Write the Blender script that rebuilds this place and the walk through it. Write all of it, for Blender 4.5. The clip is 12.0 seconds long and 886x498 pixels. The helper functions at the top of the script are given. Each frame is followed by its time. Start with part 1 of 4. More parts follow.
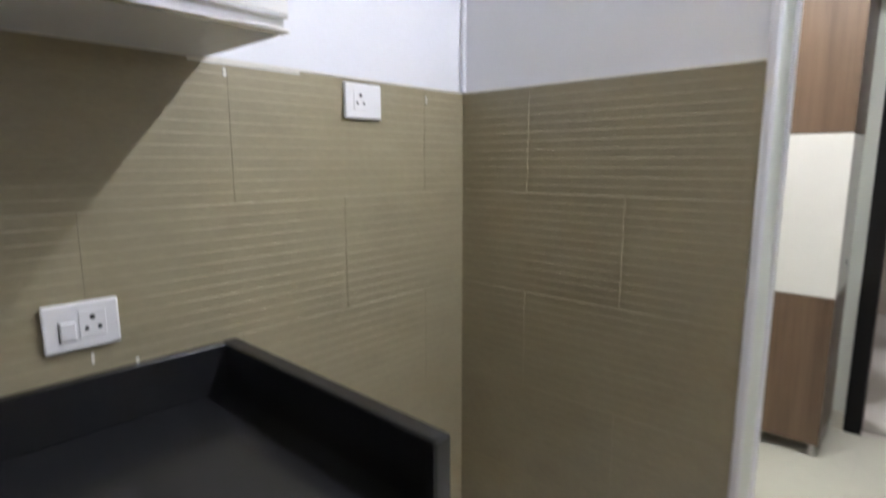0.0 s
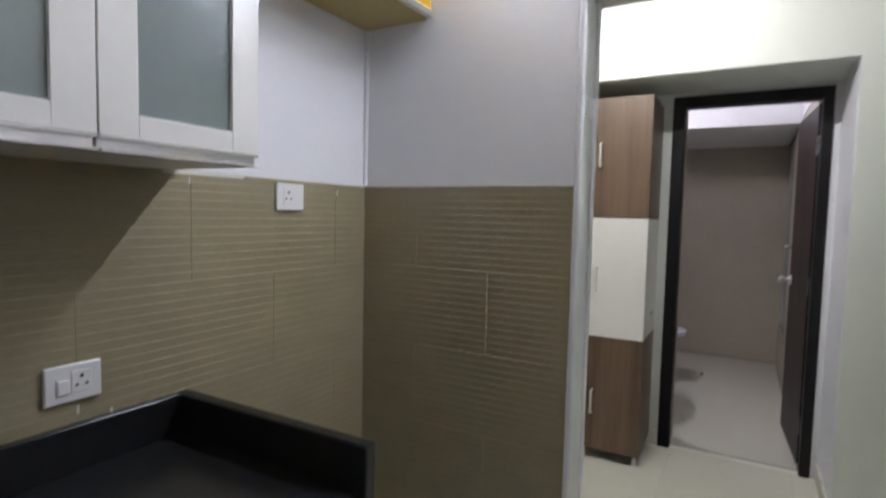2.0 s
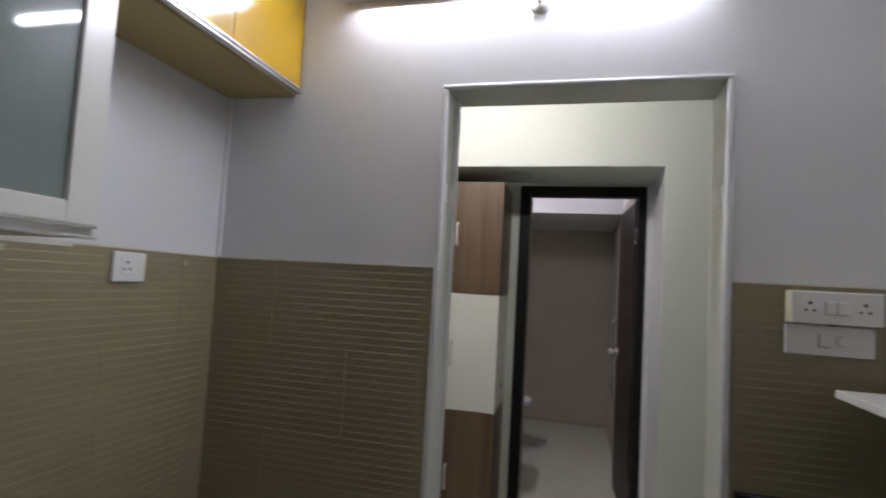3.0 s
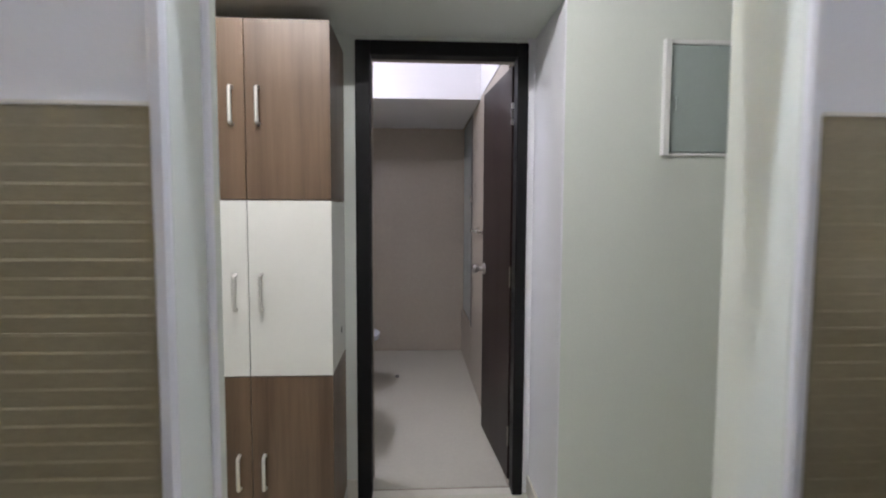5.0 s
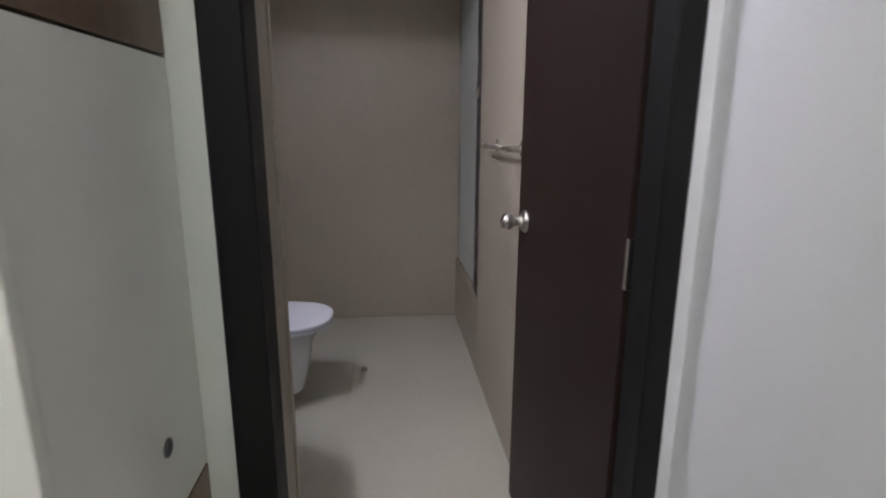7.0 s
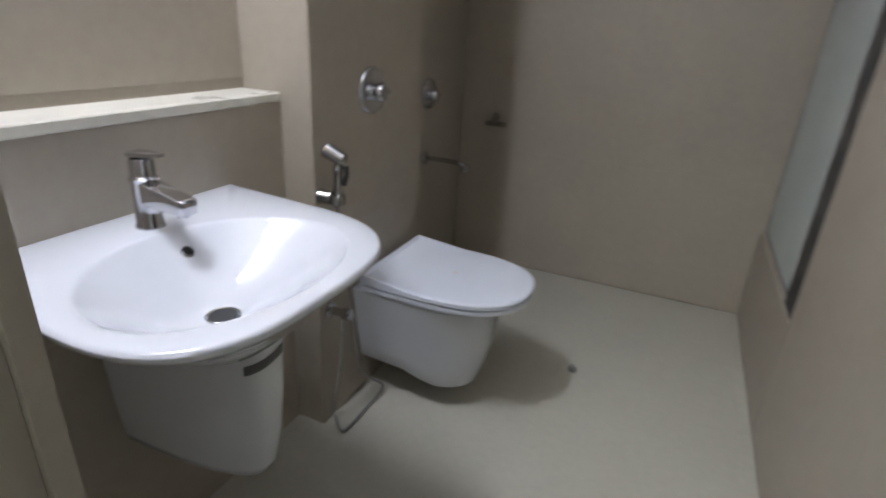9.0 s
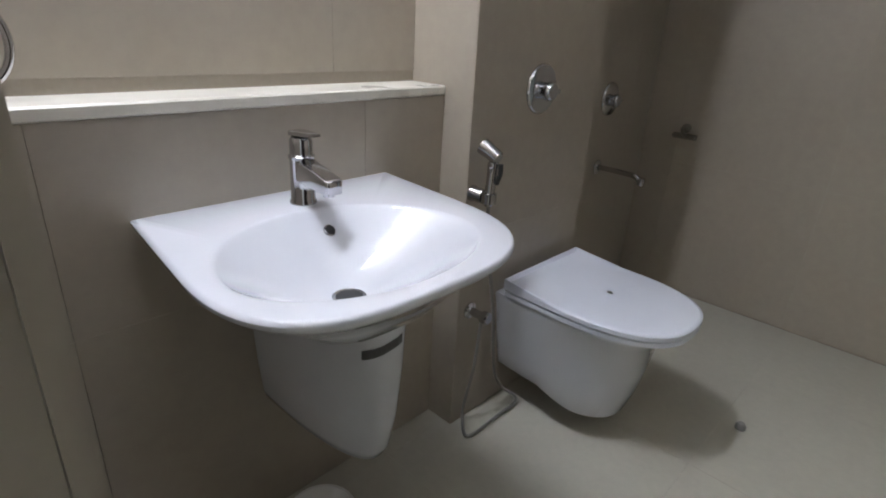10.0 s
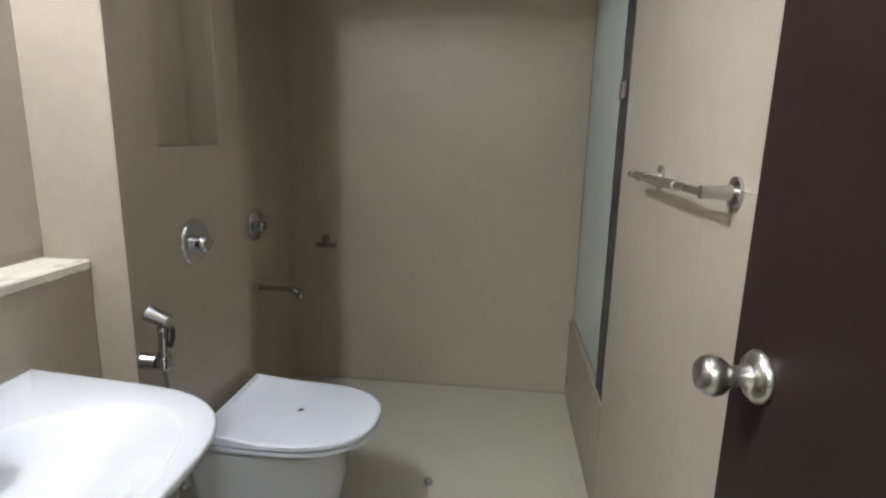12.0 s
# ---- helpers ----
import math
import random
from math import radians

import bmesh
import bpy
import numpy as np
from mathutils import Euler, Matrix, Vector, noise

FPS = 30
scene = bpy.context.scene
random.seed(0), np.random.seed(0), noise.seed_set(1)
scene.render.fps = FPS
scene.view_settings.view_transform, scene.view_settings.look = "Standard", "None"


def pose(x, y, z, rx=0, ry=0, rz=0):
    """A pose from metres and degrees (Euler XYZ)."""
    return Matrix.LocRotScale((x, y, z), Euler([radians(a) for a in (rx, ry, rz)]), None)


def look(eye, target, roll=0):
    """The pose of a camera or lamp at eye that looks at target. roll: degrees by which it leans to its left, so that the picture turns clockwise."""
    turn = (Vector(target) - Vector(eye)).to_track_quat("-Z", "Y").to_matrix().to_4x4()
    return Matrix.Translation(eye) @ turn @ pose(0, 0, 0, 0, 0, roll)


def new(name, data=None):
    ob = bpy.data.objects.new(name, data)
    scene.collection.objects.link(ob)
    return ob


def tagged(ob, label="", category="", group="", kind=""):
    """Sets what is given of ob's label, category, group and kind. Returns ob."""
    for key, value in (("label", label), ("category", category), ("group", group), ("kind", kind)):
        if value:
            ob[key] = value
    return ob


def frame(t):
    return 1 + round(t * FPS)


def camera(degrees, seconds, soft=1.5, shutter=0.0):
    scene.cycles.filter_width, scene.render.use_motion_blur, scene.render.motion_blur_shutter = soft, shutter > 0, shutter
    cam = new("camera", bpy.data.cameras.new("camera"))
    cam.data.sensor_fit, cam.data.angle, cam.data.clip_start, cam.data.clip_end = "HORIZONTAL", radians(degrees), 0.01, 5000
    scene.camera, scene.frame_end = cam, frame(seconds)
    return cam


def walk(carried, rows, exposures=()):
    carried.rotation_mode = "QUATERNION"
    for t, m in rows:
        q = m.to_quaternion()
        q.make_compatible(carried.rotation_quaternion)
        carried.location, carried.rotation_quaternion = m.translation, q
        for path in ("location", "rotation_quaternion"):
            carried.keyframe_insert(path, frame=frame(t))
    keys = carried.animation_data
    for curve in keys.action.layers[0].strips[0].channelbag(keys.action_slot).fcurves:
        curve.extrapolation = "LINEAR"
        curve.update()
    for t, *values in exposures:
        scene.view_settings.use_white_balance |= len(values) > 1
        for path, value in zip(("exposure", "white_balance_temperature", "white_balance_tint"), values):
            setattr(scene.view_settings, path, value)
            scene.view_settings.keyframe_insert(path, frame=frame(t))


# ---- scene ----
cam = camera(79.1, 12.0, soft=1.9, shutter=0.4)

PATH = [
    (0, (1.139, -1.344, 1.258), (-0.193, 0.114, 0.938), -0.1),
    (0.5, (1.3, -1.434, 1.192), (0.108, 0.04, 0.554), -0.3),
    (1, (1.388, -1.492, 1.191), (0.272, -0.034, 0.397), -0.0),
    (1.5, (1.368, -1.61, 1.274), (0.247, -0.023, 0.796), 0.4),
    (2, (1.34, -1.731, 1.37), (0.363, 0.003, 1.24), 1.3),
    (2.5, (1.329, -1.776, 1.411), (0.549, 0.064, 1.496), 1.8),
    (3, (1.329, -1.752, 1.417), (0.829, 0.18, 1.547), 3.2),
    (3.5, (1.332, -1.655, 1.399), (1.135, 0.333, 1.491), 4.5),
    (5.5, (1.164, -0.345, 1.320), (1.306, 1.639, 1.116), 0.3),
    (6, (1.204, 0.043, 1.300), (1.331, 2.026, 1.072), 1.9),
    (6.5, (1.203, 0.483, 1.275), (1.351, 2.461, 1.017), 0.3),
    (6.7, (1.203, 0.637, 1.276), (1.413, 2.595, 0.938), -0.0),
    (8.3, (1.252, 1.487, 1.236), (1.095, 3.361, 0.556), 3.1),
    (8.5, (1.28, 1.604, 1.177), (0.951, 3.44, 0.455), 2.1),
    (9, (1.261, 1.759, 1.142), (0.534, 3.458, 0.377), 3.2),
    (9.5, (1.281, 1.826, 1.103), (0.099, 3.243, 0.331), 3.5),
    (10, (1.282, 1.846, 1.107), (0.026, 3.202, 0.341), 3.2),
    (10.5, (1.302, 1.857, 1.128), (0.413, 3.489, 0.387), 5.1),
    (11, (1.293, 1.815, 1.179), (0.754, 3.604, 0.465), 4.6),
    (11.5, (1.286, 1.744, 1.244), (1.009, 3.638, 0.662), 3.2),
    (12, (1.29, 1.718, 1.274), (1.081, 3.663, 0.859), 1.3),
]
# seconds, stops, kelvin, tint
EXPOSURES = [(0, 1.55, 6500, 10), (0.5, 1.6, 6500, 10), (1, 1.6, 6500, 10), (1.5, 1.45, 6500, 10), (2, 0.85, 6500, 10), (2.5, 0.16, 6500, 10), (3.5, 0.28, 7000, 10), (5.5, 1.22, 6300, 12), (6, 0.95, 6500, 13),
             (6.5, 0.88, 6500, 12), (8.5, 1.72, 6480, -1), (9, 1.48, 6400, 0), (9.5, 1.38, 6430, 0), (10, 1.43, 6460, 0), (10.5, 1.53, 6560, 0), (11, 1.6, 6700, 0), (11.5, 1.68, 6760, -2), (12, 1.75, 6800, -5)]
walk(cam, [(t, look(eye, target, roll)) for t, eye, target, roll in PATH], EXPOSURES)

# ---- light ----
world = bpy.data.worlds.new("world")
scene.world = world
world.use_nodes = True
world.node_tree.nodes["Background"].inputs[0].default_value = (0.5, 0.55, 0.6, 1)
world.node_tree.nodes["Background"].inputs[1].default_value = 0.02

KITCHEN_TUBE = 120.0
LOBBY_TUBE = 112.0
BATH_LAMP = 127.0


# ---- materials ----
def nodes_of(name):
    m = bpy.data.materials.new(name)
    m.use_nodes = True
    nt = m.node_tree
    return m, nt, nt.nodes["Principled BSDF"]


def add(nt, kind, **values):
    n = nt.nodes.new(kind)
    for key, value in values.items():
        n.inputs[key].default_value = value
    return n


def surface(name, color, rough=0.5, metal=0.0, vary=0.08, grain=60.0, stain=3.0, bump=0.05, stretch=(1, 1, 1),
            piece=0.0, coat=0.0, rough_vary=0.08, dist=0.002, spec=0.5):
    """A painted, tiled or moulded surface: base colour with fine grain and broad stains, relief and uneven gloss."""
    m, nt, b = nodes_of(name)
    link = nt.links.new
    geo = nt.nodes.new("ShaderNodeNewGeometry")
    mapping = nt.nodes.new("ShaderNodeMapping")
    mapping.inputs["Scale"].default_value = stretch
    link(geo.outputs["Position"], mapping.inputs["Vector"])
    fine = add(nt, "ShaderNodeTexNoise", Scale=grain, Detail=4.0, Roughness=0.6)
    broad = add(nt, "ShaderNodeTexNoise", Scale=stain, Detail=3.0, Roughness=0.55)
    link(mapping.outputs[0], fine.inputs["Vector"])
    link(mapping.outputs[0], broad.inputs["Vector"])
    total = nt.nodes.new("ShaderNodeMath")
    total.operation = "ADD"
    link(fine.outputs[0], total.inputs[0])
    link(broad.outputs[0], total.inputs[1])
    last = total
    if piece:
        info = nt.nodes.new("ShaderNodeObjectInfo")
        scaled = nt.nodes.new("ShaderNodeMath")
        scaled.operation = "MULTIPLY_ADD"
        scaled.inputs[1].default_value = piece
        link(info.outputs["Random"], scaled.inputs[0])
        link(total.outputs[0], scaled.inputs[2])
        last = scaled
    ramp = nt.nodes.new("ShaderNodeMapRange")
    ramp.inputs["From Min"].default_value, ramp.inputs["From Max"].default_value = 0.6, 1.4
    ramp.inputs["To Min"].default_value, ramp.inputs["To Max"].default_value = 1 - vary, 1 + vary
    link(last.outputs[0], ramp.inputs["Value"])
    mul = nt.nodes.new("ShaderNodeVectorMath")
    mul.operation = "SCALE"
    mul.inputs[0].default_value = color
    link(ramp.outputs[0], mul.inputs["Scale"])
    link(mul.outputs[0], b.inputs["Base Color"])
    rr = nt.nodes.new("ShaderNodeMapRange")
    rr.inputs["From Min"].default_value, rr.inputs["From Max"].default_value = 0.3, 0.7
    rr.inputs["To Min"].default_value, rr.inputs["To Max"].default_value = max(rough - rough_vary, 0.02), min(rough + rough_vary, 1)
    link(broad.outputs[0], rr.inputs["Value"])
    link(rr.outputs[0], b.inputs["Roughness"])
    b.inputs["Metallic"].default_value = metal
    b.inputs["Coat Weight"].default_value = coat
    b.inputs["Specular IOR Level"].default_value = spec
    if bump:
        bn = add(nt, "ShaderNodeBump", Strength=bump, Distance=dist)
        link(fine.outputs[0], bn.inputs["Height"])
        link(bn.outputs[0], b.inputs["Normal"])
    return m


def wood(name, dark, light, rough=0.4, scale=7.0):
    """Vertical-grain wood laminate."""
    m, nt, b = nodes_of(name)
    link = nt.links.new
    geo = nt.nodes.new("ShaderNodeNewGeometry")
    mapping = nt.nodes.new("ShaderNodeMapping")
    mapping.inputs["Scale"].default_value = (1, 1, 0.05)
    link(geo.outputs["Position"], mapping.inputs["Vector"])
    wide = add(nt, "ShaderNodeTexNoise", Scale=scale, Detail=3.0, Roughness=0.5, Distortion=0.6)
    fine = add(nt, "ShaderNodeTexNoise", Scale=scale * 14, Detail=4.0, Roughness=0.7)
    for n in (wide, fine):
        link(mapping.outputs[0], n.inputs["Vector"])
    mix = nt.nodes.new("ShaderNodeMath")
    mix.operation = "MULTIPLY_ADD"
    mix.inputs[1].default_value = 0.24
    link(fine.outputs[0], mix.inputs[0])
    link(wide.outputs[0], mix.inputs[2])
    ramp = nt.nodes.new("ShaderNodeValToRGB")
    ramp.color_ramp.elements[0].position, ramp.color_ramp.elements[0].color = 0.45, (*dark, 1)
    ramp.color_ramp.elements[1].position, ramp.color_ramp.elements[1].color = 0.79, (*light, 1)
    link(mix.outputs[0], ramp.inputs[0])
    link(ramp.outputs[0], b.inputs["Base Color"])
    b.inputs["Roughness"].default_value = rough
    bn = add(nt, "ShaderNodeBump", Strength=0.06, Distance=0.001)
    link(fine.outputs[0], bn.inputs["Height"])
    link(bn.outputs[0], b.inputs["Normal"])
    return m


def glow(name, color, strength):
    m, nt, b = nodes_of(name)
    b.inputs["Base Color"].default_value = (0.9, 0.9, 0.9, 1)
    b.inputs["Emission Color"].default_value = (*color, 1)
    b.inputs["Emission Strength"].default_value = strength
    return m


M_PAINT = surface("white_wall_paint", (0.70, 0.70, 0.71), 0.6, vary=0.04, grain=180, stain=1.6, bump=0.12)
M_LOBBY = surface("pale_cream_wall_paint", (0.685, 0.712, 0.655), 0.5, vary=0.04, grain=180, stain=1.4, bump=0.12)
M_WHITE = surface("bright_white_wall_paint", (0.80, 0.80, 0.83), 0.5, vary=0.03, grain=180, stain=1.4, bump=0.1)
M_CEIL = surface("ceiling_paint", (0.8, 0.8, 0.79), 0.8, vary=0.03, grain=150, stain=1.2, bump=0.1)
M_OLIVE = surface("olive_ribbed_tile", (0.285, 0.245, 0.152), 0.38, vary=0.13, grain=45, stain=5, bump=0.1, stretch=(1, 1, 3), piece=0.12, rough_vary=0.03)
M_GROUT = surface("tile_grout", (0.27, 0.235, 0.15), 0.8, vary=0.1, grain=120, bump=0.2)
M_BTILE = surface("greige_wall_tile", (0.363, 0.32, 0.26), 0.42, vary=0.07, grain=30, stain=2.4, bump=0.03, piece=0.08, rough_vary=0.03)
M_BGROUT = surface("bath_grout", (0.34, 0.30, 0.245), 0.8, vary=0.08, grain=100, bump=0.2)
M_BFLOOR = surface("bath_floor_tile", (0.46, 0.44, 0.37), 0.4, vary=0.07, grain=40, stain=2.6, bump=0.04, piece=0.1, rough_vary=0.03)
M_KFLOOR = surface("kitchen_floor_tile", (0.56, 0.54, 0.50), 0.25, vary=0.02, grain=30, stain=2.0, bump=0.006, piece=0.03, rough_vary=0.004)
M_LFLOOR = surface("lobby_floor_tile", (0.71, 0.70, 0.59), 0.2, vary=0.03, grain=25, stain=1.8, bump=0.01, piece=0.15, rough_vary=0.02)
M_STONE = surface("pale_marble", (0.66, 0.63, 0.55), 0.3, vary=0.08, grain=30, stain=4, bump=0.02, rough_vary=0.03)
M_GRANITE = surface("black_granite", (0.010, 0.010, 0.0105), 0.24, vary=0.25, grain=500, stain=6, bump=0.01, spec=0.45, rough_vary=0.01)
M_YELLOW = surface("yellow_laminate", (0.47, 0.275, 0.012), 0.16, vary=0.03, grain=40, stain=2, bump=0.01, coat=0.4, rough_vary=0.02)
M_CARCASS = surface("olive_carcass_board", (0.42, 0.33, 0.13), 0.5, vary=0.06, grain=60, stain=3, rough_vary=0.03)
M_WHITELAM = surface("white_laminate", (0.77, 0.76, 0.71), 0.25, vary=0.02, grain=40, stain=2, bump=0.01, rough_vary=0.02)
M_WHITEEDGE = surface("white_edge_board", (0.72, 0.72, 0.70), 0.4, vary=0.03, grain=60, stain=2, rough_vary=0.02)
M_ALU = surface("brushed_aluminium", (0.78, 0.77, 0.76), 0.3, metal=0.9, vary=0.06, grain=200, stain=8, stretch=(1, 0.05, 1), bump=0.02)
M_CHROME = surface("chrome", (0.55, 0.55, 0.57), 0.08, metal=1.0, vary=0.04, grain=80, stain=12, bump=0.0, rough_vary=0.05)
M_SATIN = surface("satin_steel", (0.56, 0.54, 0.52), 0.27, metal=1.0, vary=0.04, grain=200, stain=4, bump=0.0, rough_vary=0.02)
M_HANDLE = surface("pale_satin_nickel", (0.74, 0.72, 0.68), 0.36, metal=0.6, vary=0.05, grain=200, stain=10, bump=0.01)
M_FROST = surface("grey_back_painted_glass", (0.20, 0.235, 0.225), 0.07, vary=0.05, grain=30, stain=2, bump=0.0, coat=0.5, rough_vary=0.02)
M_WALNUT = wood("walnut_laminate", (0.046, 0.027, 0.016), (0.182, 0.115, 0.070), 0.36, 4.6)
M_DOOR = surface("dark_brown_door_paint", (0.018, 0.0105, 0.0086), 0.45, spec=0.2, vary=0.12, grain=60, stain=6, bump=0.06, stretch=(1, 1, 0.15), rough_vary=0.02)
M_FRAME = surface("black_door_frame_paint", (0.005, 0.0046, 0.005), 0.55, spec=0.25, vary=0.3, grain=80, stain=6, bump=0.06)
M_CERAMIC = surface("white_ceramic", (0.64, 0.655, 0.695), 0.10, vary=0.015, grain=20, stain=3, bump=0.0, coat=0.6, rough_vary=0.02)
M_LID = surface("white_seat_plastic", (0.68, 0.705, 0.775), 0.16, vary=0.015, grain=20, stain=3, bump=0.0, rough_vary=0.02)
M_PLASTIC = surface("white_switch_plastic", (0.80, 0.79, 0.77), 0.3, vary=0.02, grain=40, stain=5, bump=0.0, rough_vary=0.02)
M_IVORY = surface("aged_ivory_plastic", (0.72, 0.66, 0.48), 0.4, vary=0.05, grain=40, stain=5)
M_DARK = surface("dark_slot", (0.03, 0.03, 0.03), 0.6, vary=0.2, grain=80, stain=8)
M_GREYLABEL = surface("grey_printed_label", (0.10, 0.10, 0.10), 0.5, vary=0.15, grain=200, stain=20)
M_DBGREY = surface("grey_green_enamel", (0.36, 0.41, 0.39), 0.4, vary=0.05, grain=120, stain=4, bump=0.05, rough_vary=0.03)
M_WINALU = surface("dark_bronze_aluminium", (0.045, 0.045, 0.05), 0.4, metal=0.5, vary=0.2, grain=100, stain=8)
M_BRONZE = surface("dull_grey_metal", (0.20, 0.18, 0.155), 0.4, metal=0.8, vary=0.08, grain=120, stain=10, bump=0.01, rough_vary=0.02)
M_PANE = surface("frosted_window_glass", (0.50, 0.55, 0.53), 0.22, vary=0.05, grain=60, stain=2, bump=0.03, rough_vary=0.03)
M_TUBE_K = glow("kitchen_tube_glow", (0.88, 0.92, 1.08), KITCHEN_TUBE)
M_TUBE_L = glow("lobby_tube_glow", (0.99, 0.97, 0.99), LOBBY_TUBE)
M_TUBE_B = glow("bath_lamp_glow", (0.93, 0.92, 1.11), BATH_LAMP)
M_BLUE = surface("blue_printed_film", (0.05, 0.12, 0.35), 0.3, vary=0.1, grain=40, stain=10)
M_RED = surface("red_printed_film", (0.5, 0.06, 0.05), 0.3, vary=0.1, grain=40, stain=10)
M_HOSE = surface("grey_plastic_hose", (0.22, 0.21, 0.195), 0.35, vary=0.1, grain=300, stain=10)


# ---- mesh helpers ----
def box(bm, x0, y0, z0, x1, y1, z1, bevel=0.0, seg=1):
    """Add a box between two corners, its edges rounded by bevel."""
    m = Matrix.Translation(((x0 + x1) / 2, (y0 + y1) / 2, (z0 + z1) / 2)) @ Matrix.Diagonal((abs(x1 - x0), abs(y1 - y0), abs(z1 - z0), 1))
    made = bmesh.ops.create_cube(bm, size=1, matrix=m)
    if bevel:
        edges = list({e for v in made["verts"] for e in v.link_edges})
        bmesh.ops.bevel(bm, geom=edges, offset=bevel, segments=seg, affect="EDGES", profile=0.5)
    return bm


def boxes(*rows, bevel=0.0):
    bm = bmesh.new()
    for r in rows:
        box(bm, *r, bevel=bevel)
    return bm


def one(x0, y0, z0, x1, y1, z1, bevel=0.0, seg=1):
    return box(bmesh.new(), x0, y0, z0, x1, y1, z1, bevel, seg)


def turned(profile, m, n=24, bm=None):
    """A turned solid: (radius, height) rows spun round the z axis of the pose m."""
    bm = bm or bmesh.new()
    rings = []
    for r, h in profile:
        rings.append([bm.verts.new(m @ Vector((r * math.cos(a), r * math.sin(a), h))) for a in (2 * math.pi * i / n for i in range(n))])
    for a, b in zip(rings, rings[1:]):
        for i in range(n):
            bm.faces.new((a[i], a[(i + 1) % n], b[(i + 1) % n], b[i]))
    bm.faces.new(list(reversed(rings[0])))
    bm.faces.new(rings[-1])
    return bm


def rod(points, r, n=12, bm=None):
    """A round bar through the given points."""
    bm = bm or bmesh.new()
    pts = [Vector(p) for p in points]
    rings = []
    side = None
    for i, p in enumerate(pts):
        d = (pts[min(i + 1, len(pts) - 1)] - pts[max(i - 1, 0)]).normalized()
        ref = side if side is not None else (Vector((0, 0, 1)) if abs(d.z) < 0.9 else Vector((1, 0, 0)))
        u = (ref - d * ref.dot(d)).normalized()
        side = u
        v = d.cross(u)
        rings.append([bm.verts.new(p + r * (math.cos(a) * u + math.sin(a) * v)) for a in (2 * math.pi * k / n for k in range(n))])
    for a, b in zip(rings, rings[1:]):
        for k in range(n):
            bm.faces.new((a[k], a[(k + 1) % n], b[(k + 1) % n], b[k]))
    bm.faces.new(list(reversed(rings[0])))
    bm.faces.new(rings[-1])
    return bm


def arc(points, steps=6):
    """A smooth line (Catmull-Rom) through points."""
    p = [Vector(q) for q in points]
    p = [2 * p[0] - p[1]] + p + [2 * p[-1] - p[-2]]
    out = []
    for i in range(1, len(p) - 2):
        for s in range(steps):
            t = s / steps
            a, b, c, d = p[i - 1], p[i], p[i + 1], p[i + 2]
            out.append(0.5 * (2 * b + (c - a) * t + (2 * a - 5 * b + 4 * c - d) * t * t + (3 * b - a - 3 * c + d) * t ** 3))
    return out + [p[-2]]


def loft(rings, bm=None, cap0=True, cap1=True):
    """A skin over rings of equally many points."""
    bm = bm or bmesh.new()
    vs = [[bm.verts.new(q) for q in r] for r in rings]
    n = len(vs[0])
    for a, b in zip(vs, vs[1:]):
        for k in range(n):
            bm.faces.new((a[k], a[(k + 1) % n], b[(k + 1) % n], b[k]))
    if cap0:
        bm.faces.new(list(reversed(vs[0])))
    if cap1:
        bm.faces.new(vs[-1])
    return bm


def mesh_object(name, bm, material, smooth=False):
    bmesh.ops.recalc_face_normals(bm, faces=bm.faces)
    me = bpy.data.meshes.new(name)
    bm.to_mesh(me)
    bm.free()
    me.materials.append(material)
    if smooth:
        for p in me.polygons:
            p.use_smooth = True
        me.set_sharp_from_angle(angle=radians(40))
    return new(name, me)


def part(name, bm, material, parent, label="", smooth=False):
    ob = mesh_object(name, bm, material, smooth)
    ob.parent = parent
    ob.matrix_parent_inverse = parent.matrix_world.inverted()
    return tagged(ob, label)


def thing(name, label, category, at=(0, 0, 0), group=""):
    ob = new(name)
    ob.location = at
    ob.matrix_world = Matrix.Translation(at)
    ob.empty_display_size = 0.05
    return tagged(ob, label, category, group)


def structure(name, bm, material, label, category):
    return tagged(mesh_object(name, bm, material), label, category, kind="structure")


def moved(ob, parent):
    ob.parent = parent
    ob.matrix_parent_inverse = parent.matrix_world.inverted()
    return ob


TILE_MESHES = {}


def tile_mesh(w, h, deep, ribs, material):
    """One tile, w across, h up, standing proud by deep; its face ribbed across where ribs is given."""
    key = (round(w, 3), round(h, 3), deep, ribs, material.name)
    if key in TILE_MESHES:
        return TILE_MESHES[key]
    c = 0.0002
    profile = []
    if ribs:
        pitch = 0.025
        z = c
        while z < h - c - 1e-4:
            top = min(z + pitch, h - c)
            for f, d in ((0, 1), (0.45, 0.5), (0.78, 0.05), (0.84, 0)):
                profile.append((z + f * (top - z), deep - ribs * d))
            z = top
        profile.append((h - c, deep - ribs))
    else:
        profile = [(c, deep), (h - c, deep)]
    profile = [(0, 0), (0, deep - c)] + profile + [(h, deep - c), (h, 0)]
    verts, faces = [], []
    for z, d in profile:
        a = 0 if d in (0, deep - c) and z in (0, h) else c
        verts += [(a, -d, z), (w - a, -d, z)]
    for i in range(len(profile) - 1):
        faces.append((2 * i, 2 * i + 1, 2 * i + 3, 2 * i + 2))
    n = len(profile)
    faces.append(tuple(2 * i for i in range(n - 1, -1, -1)))
    faces.append(tuple(2 * i + 1 for i in range(n)))
    me = bpy.data.meshes.new("tile")
    me.from_pydata(verts, [], faces)
    me.materials.append(material)
    TILE_MESHES[key] = me
    return me


